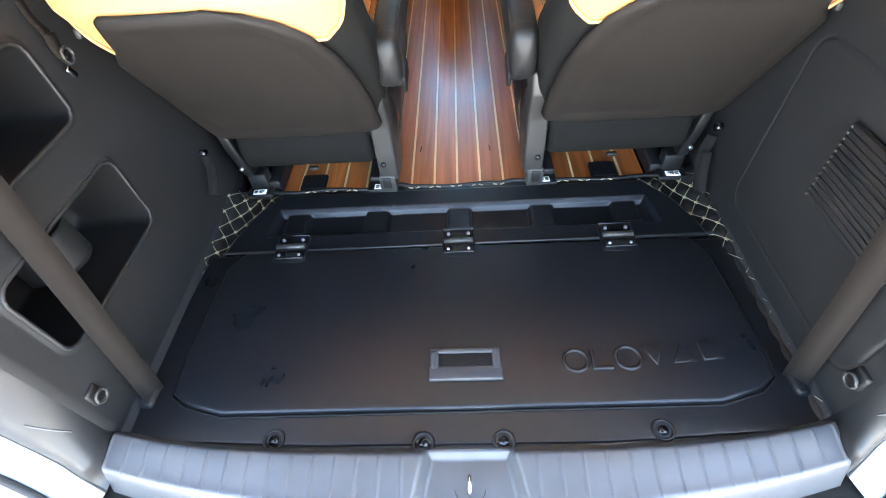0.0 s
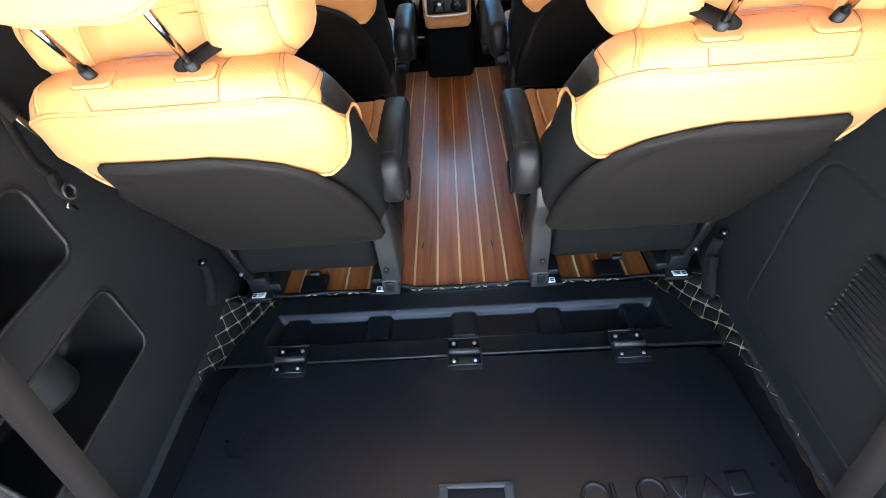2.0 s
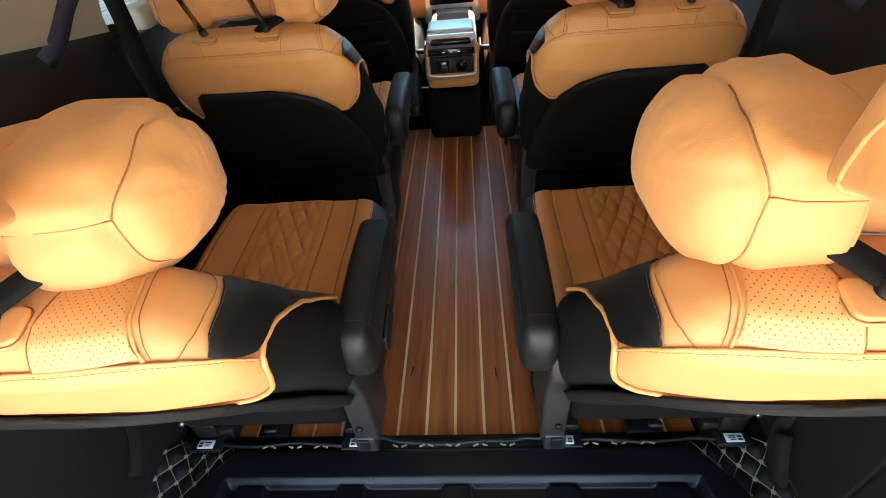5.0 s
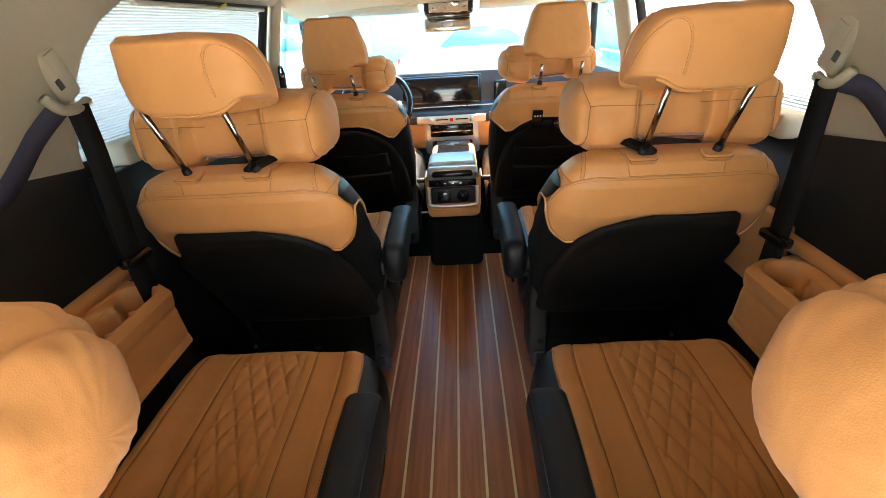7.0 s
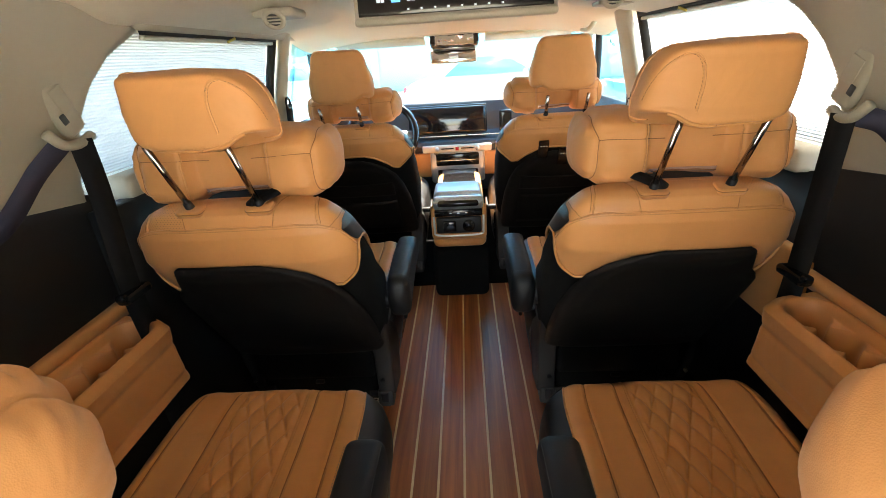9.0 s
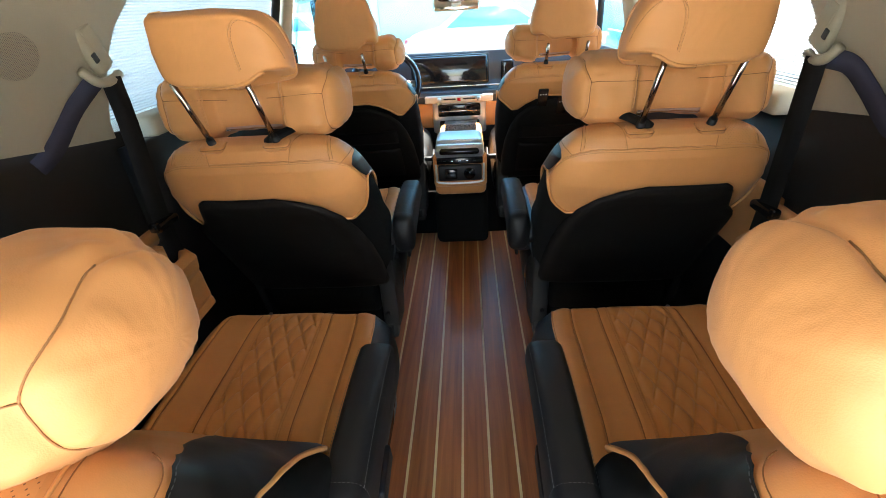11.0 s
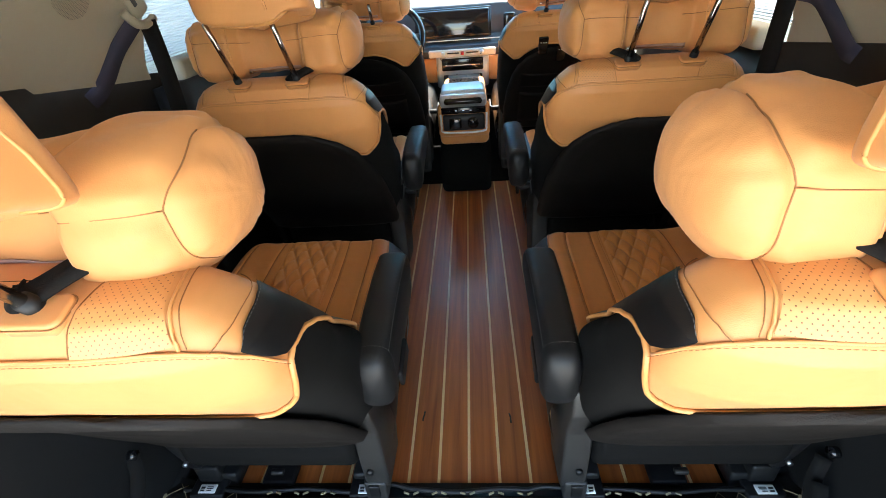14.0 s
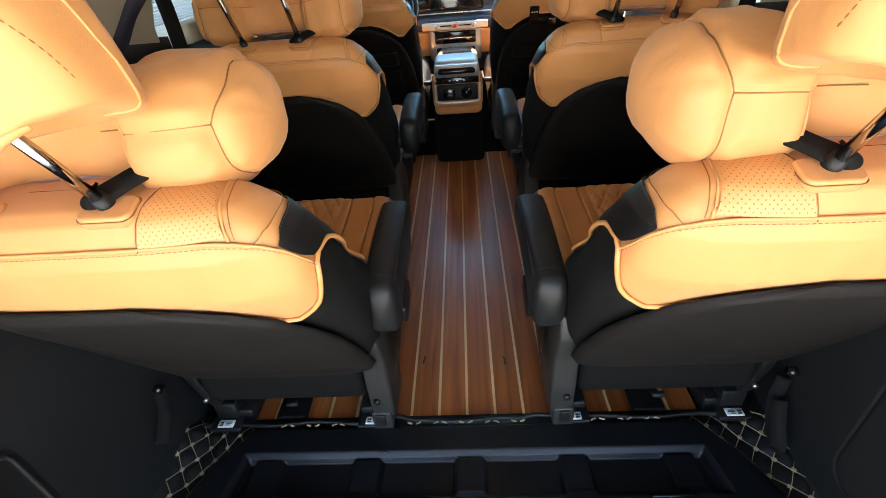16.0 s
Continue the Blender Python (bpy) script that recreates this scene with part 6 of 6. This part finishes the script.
# ---- belts of the second row and side armrests ----
for sg in (-1, 1):
    ax, ay, az_ = (-0.752, 0.536, 1.035) if sg < 0 else (0.792, 0.578, 0.998)
    bl = thing("seat_belt", (ax, ay, az_), "dark seat belt running from a beige pillar slider to the seat", "seat belt", "row belts")
    m = pose(0, 0, 0, 24, 0, 0)
    sl = part("slider", rbox(-sg * 0.004, 0.030, 0.055, 0.026, 0.058, 0.120, 0.014, 3, m), M_SLIDER, bl, "beige height slider")
    part("slider_button", rbox(-sg * 0.0165, 0.030, 0.066, 0.004, 0.036, 0.050, 0.0018, 2, m), M_SLIDER, sl)
    part("slider_slot", rbox(-sg * 0.019, 0.018, 0.030, 0.004, 0.014, 0.020, 0.002, 2, m), M_INK, sl)
    tip = 0.07 if sg < 0 else 0.052
    part("ring", tube([Vector(p) for p in smooth_line([(-sg * 0.022, -0.040, 0.012), (-sg * 0.030, -0.016, -0.014), (-sg * 0.027, 0.4 * tip, -0.017), (-sg * 0.020, tip, -0.008)], 6)], 0.010, 10), M_SLIDER, bl, "beige belt ring")
    y_top = 0.025 if sg < 0 else 0.006
    part("front_webbing", tube(smooth_line([(-sg * 0.030, y_top, -0.010), (-sg * 0.035, y_top - 0.003, -0.12), (-sg * 0.045, 0.0, -0.33), (-sg * 0.05, 0.01, -0.50)], 8), 0, flat=(0.047, 0.0018, (-sg * 1.0, -0.35, 0.05))), M_BELTBLK, bl)
    fall = [(-0.020, -0.008, -0.010), (0.012, -0.058, -0.062), (0.024, -0.116, -0.116), (0.042, -0.150, -0.146), (0.090, -0.185, -0.178)] if sg < 0 else \
        [(-0.020, -0.012, -0.012), (0.000, -0.050, -0.022), (0.008, -0.098, -0.057), (0.010, -0.160, -0.103), (0.018, -0.185, -0.120), (0.070, -0.215, -0.145)]
    # same belt as the front strand, coloured lighter as if lit from behind
    part("rear_webbing", tube(smooth_line([(sg * x, y, z) for x, y, z in fall], 8), 0, flat=(0.038, 0.0018, (-sg, -0.12, 0.05))), M_BELTLIT, bl, "rear strand of the webbing, painted lighter navy for the light on it")
    part("belt_guide", join(rbox(-sg * 0.05, 0.0, -0.345, 0.030, 0.085, 0.022, 0.008, 3), rbox(-sg * 0.055, -0.045, -0.335, 0.02, 0.018, 0.018, 0.005)), M_GLOSSBLK, bl, "black plastic belt guide")

    # moulded armrest with cup holders
    X = 0.80 if sg < 0 else 0.815
    ar = thing("cup_holder_console", (0, 0, 0), "tan moulded side armrest with cup holders beside the third-row seat", "cup holder", "cup holder consoles")
    def arm_f(u, w, sg=sg, X=X):
        # u runs from the wall across the top and down the inner face, w from rear to front
        y = 0.03 + 0.548 * w
        front = sstep(0.545, 0.47, y)
        wid = 0.142 * (0.55 + 0.45 * math.sqrt(max(0, 1 - max(0, (w - 0.93) / 0.07) ** 2)))
        if u < 0.62:
            q = u / 0.62
            x = wid * q
            z = 0.612 - 0.012 * q - 0.012 * sstep(0.85, 1.0, q) * q
            # an open trough, with two cups and a tray let into its floor
            slot = math.hypot(x - 0.074, max(0, abs(y - 0.325) - 0.182)) - 0.042
            z -= 0.016 * sstep(0.005, -0.004, slot) - 0.003 * math.exp(-((slot - 0.010) / 0.006) ** 2)
            cup = min(math.hypot(x - 0.074, y - 0.508), math.hypot(x - 0.074, y - 0.424)) - 0.036
            tray = math.hypot(x - 0.074, max(0, abs(y - 0.235) - 0.110)) - 0.037
            neck = max(abs(x - 0.074) - 0.010, abs(y - 0.42) - 0.10)
            e = -0.003 * math.log(math.exp(-cup / 0.003) + math.exp(-tray / 0.003) + math.exp(-neck / 0.003))
            z -= 0.090 * sstep(0.003, -0.006, e)
        else:
            q = (u - 0.62) / 0.38
            x = wid - 0.006 * math.sin(q * math.pi) + 0.010 * q - 0.004 * math.exp(-((q - 0.30) / 0.06) ** 2) - 0.003 * math.exp(-((q - 0.86) / 0.04) ** 2)
            z = 0.588 - 0.140 * q
        return Vector((sg * (X - x), y, z))
    bm = grid(arm_f, 130, 220)
    if sg < 0:
        bmesh.ops.reverse_faces(bm, faces=bm.faces)
    part("armrest_top", thicken(bm, 0.004), M_TAN, ar, "tan moulded armrest")
    rail = [(sg * (X - 0.008), 0.03 + 0.62 * k / 20, 0.612 + 0.015 * k / 20) for k in range(21)]
    part("upper_rail", tube(rail, 0, flat=(0.03, 0.035, (-sg * 0.4, 0, 1))), M_TAN, ar)

    # rear speaker grille
    gr = thing("speaker_grille", (0, 0, 0), "round perforated beige speaker grille on the pillar trim", "speaker grille", "speaker grilles")
    gx, gy, gz = (upper_x(1.09, sg > 0) - 0.012, 0.372, 1.085)
    def disc(u, w, sg=sg, gx=gx, gy=gy, gz=gz):
        a = 2 * math.pi * u
        r = 0.046 * w
        z = gz + r * 0.85 * math.sin(a)
        y = gy + r * 1.15 * math.cos(a)
        return Vector((sg * (upper_x(z, sg > 0) - 0.0155 + 0.002 * w), y, z))
    bm = grid(disc, 36, 6, True, lambda u, w: (0.046 * w * 1.15 * math.cos(2 * math.pi * u), 0.046 * w * 0.85 * math.sin(2 * math.pi * u)))
    if sg > 0:
        bmesh.ops.reverse_faces(bm, faces=bm.faces)
    part("grille", bm, M_GRILLE, gr)

# ---- seats and pillows ----
seat("third_row_seat", (-0.425, 0, 0), False, "tan and black leatherette third-row captain's seat with a charcoal back shell", True, "third")
seat("third_row_seat", (0.458, 0, 0), True, "tan and black leatherette third-row captain's seat with a charcoal back shell", True, "third", lean=0.017)
seat("second_row_seat", (-0.475, 0.925, 0.007), False, "tan and black leatherette second-row captain's seat with raised headrest", shift=0.031)
seat("second_row_seat", (0.502, 0.930, 0.000), True, "tan and black leatherette second-row captain's seat with raised headrest", shift=0.013)
seat("driver_seat", (-0.446, 1.93, 0.03), False, "tan and black leatherette driver's seat behind the steering wheel", False, "front", True)
seat("passenger_seat", (0.444, 1.93, 0.03), True, "tan and black leatherette front passenger seat with back pockets", False, "front", True)
neck_pillow((-0.437, -0.168, 0.891), 0.3, "plump tan neck pillow strapped to the third-row headrest", 0.955)
neck_pillow((0.470, -0.178, 0.893), 1.1, "plump tan neck pillow strapped to the third-row headrest", 0.955, cap_at=0.178)
neck_pillow((-0.492, 0.765, 0.922), 2.2, "plump tan neck pillow strapped to the second-row headrest", 0.97, 1.0, 1.0)
neck_pillow((0.526, 0.765, 0.916), 3.1, "plump tan neck pillow strapped to the second-row headrest", 0.97, 1.0, 1.0)
neck_pillow((-0.430, 1.76, 0.945), 4.2, "tan neck pillow strapped to the front headrest", 0.85)
neck_pillow((0.425, 1.76, 0.950), 5.4, "tan neck pillow strapped to the front headrest", 0.85)
for at, mr, reach in (((-0.435, -0.312, 0.852), False, 0.52), ((0.468, -0.312, 0.852), True, 0.52), ((-0.485, 0.612, 0.857), False, 0.45), ((0.512, 0.616, 0.852), True, 0.45)):
    pillow_strap(at, mr, "black elastic strap round a headrest post", reach)
for rx, rz in ((0.364, 0.754), (0.444, 0.722)):
    rc = thing("remote_control", (rx, 1.572, rz), "small black remote control in the seat-back pocket", "remote control", "remote controls")
    part("remote_body", rbox(0, 0, 0, 0.042, 0.012, 0.085, 0.005, 3, pose(0, 0, 0, 28)), M_GLOSSBLK, rc)
    for k in range(6):
        part("button", rbox(-0.011 + 0.011 * (k % 3), -0.018 + 0.004 * (k // 3), 0.026 - 0.012 * (k // 3), 0.006, 0.004, 0.004, 0.001, 1, pose(0, 0, 0, 28)), M_RED if k == 0 else M_LABEL, rc)

# ---- outside ----
GZ = -0.52
bm = bmesh.new()
bmesh.ops.create_grid(bm, x_segments=40, y_segments=40, size=400)
for v in bm.verts:
    v.co.z = GZ
single("ground", bm, M_GROUND, "pale concrete parking ground", "ground", kind="structure")


def sedan(at, turn, paint, label):
    car = thing("parked_car", at, label, "car", "parked cars")
    car.rotation_euler = (0, 0, radians(turn))
    car.scale = (1, 1, 1.15)
    prof = [(-2.30, 0.30), (-2.33, 0.62), (-2.15, 0.86), (-1.55, 0.95), (-1.0, 0.98), (1.15, 0.96), (1.75, 0.88), (2.20, 0.74), (2.33, 0.55), (2.28, 0.28)]
    cab = [(-1.55, 0.94), (-0.85, 1.36), (-0.2, 1.44), (0.35, 1.40), (1.18, 0.95)]
    def ext(pr, hw, inset):
        bm = bmesh.new()
        f = bm.faces.new([bm.verts.new((x, -hw, z)) for x, z in pr])
        r = bmesh.ops.extrude_face_region(bm, geom=[f])
        bmesh.ops.translate(bm, vec=(0, 2 * hw, 0), verts=[v for v in r["geom"] if isinstance(v, bmesh.types.BMVert)])
        for v in bm.verts:
            if v.co.z > 1.2:
                v.co.y *= inset
        bmesh.ops.recalc_face_normals(bm, faces=bm.faces)
        bmesh.ops.bevel(bm, geom=bm.edges[:], offset=0.06, segments=3, profile=0.5, affect="EDGES")
        return bm
    part("body", ext(prof, 0.90, 1), paint, car)
    part("cabin", ext(cab, 0.80, 0.82), paint, car)
    for sy in (-1, 1):
        gp = [(-1.25, 0.98), (-0.80, 1.29), (-0.2, 1.36), (0.30, 1.33), (0.95, 0.99)]
        bm = bmesh.new()
        vs = [bm.verts.new((x, sy * (0.825 - 0.40 * (z - 0.95)), z)) for x, z in gp]
        bm.faces.new(vs if sy < 0 else vs[::-1])
        part("side_window", thicken(bm, 0.012), M_CARGLASS, car, "blue-tinted side glass")
        for wx in (-1.40, 1.42):
            w = part("wheel", cyl((wx, sy * 0.72, 0.32), (wx, sy * 0.915, 0.32), 0.32, seg=28), M_TYRE, car)
            part("rim", cyl((wx, sy * 0.90, 0.32), (wx, sy * 0.925, 0.32), 0.21, 0.19, 20), M_SATIN, w)
        part("tail_lamp", rbox(-2.26, sy * 0.68, 0.74, 0.10, 0.36, 0.12, 0.03), M_RED, car, "red tail lamp")
        part("head_lamp", rbox(2.16, sy * 0.66, 0.66, 0.20, 0.34, 0.10, 0.03), M_CARGLASS, car)
        part("mirror", rbox(0.75, sy * 0.98, 1.0, 0.10, 0.16, 0.11, 0.03), paint, car)
    return car


sedan((0.85, 12.9, GZ), 0, M_WHITE, "white saloon car parked across in front")
sedan((-6.0, 17.0, GZ), 170, M_WHITE, "white saloon car parked further off")
sedan((-3.6, 5.2, GZ), 95, M_DARKPAINT, "blue saloon car parked alongside")
sedan((4.4, 5.6, GZ), 80, M_WHITE, "white saloon car parked alongside")
wall = thing("far_wall", (0, 26, GZ), "pale rendered boundary wall beyond the parked cars", "wall", kind="structure")
part("wall_face", rbox(0, 0, 1.5, 60, 0.3, 3.0, 0.02), M_WALLP, wall)
for k in range(13):
    part("pier", rbox(-27 + 4.5 * k, -0.2, 1.55, 0.4, 0.25, 3.1, 0.02), M_WALLP, wall)


def tree(at, h, seed):
    rnd = random.Random(seed)
    t = thing("tree", at, "green leafy tree beyond the car park", "tree", "trees")
    limbs = [tube([(0, 0, 0), (0.05, 0.03, h * 0.25), (0.0, 0.08, h * 0.5)], 0.12, 8)]
    tips = []
    for k in range(9):
        a, z0 = rnd.uniform(0, 6.28), h * rnd.uniform(0.32, 0.5)
        e = Vector((math.cos(a) * h * 0.26, math.sin(a) * h * 0.26, z0 + h * rnd.uniform(0.18, 0.4)))
        limbs.append(cyl((0, 0.06, z0), e, 0.05, 0.015, 7))
        tips.append(e)
    part("trunk", join(*limbs), M_BARK, t)
    V, F = [], []
    for k in range(5200):
        c = rnd.choice(tips) + Vector((rnd.gauss(0, 0.34), rnd.gauss(0, 0.34), rnd.gauss(0, 0.30)))
        u = Vector((rnd.uniform(-1, 1), rnd.uniform(-1, 1), rnd.uniform(-1, 1))).normalized() * 0.07
        w = u.cross(Vector((rnd.uniform(-1, 1), rnd.uniform(-1, 1), rnd.uniform(-1, 1)))).normalized() * 0.035
        i = len(V)
        V += [c - u, c + w, c + u, c - w]
        F.append((i, i + 1, i + 2, i + 3))
    me = bpy.data.meshes.new("crown")
    me.from_pydata(V, [], F)
    me.materials.append(M_LEAF)
    cr = new("crown", me)
    cr.parent = t


tree((4.6, 11.0, GZ), 4.2, 3)
tree((-6.5, 15.0, GZ), 4.6, 8)
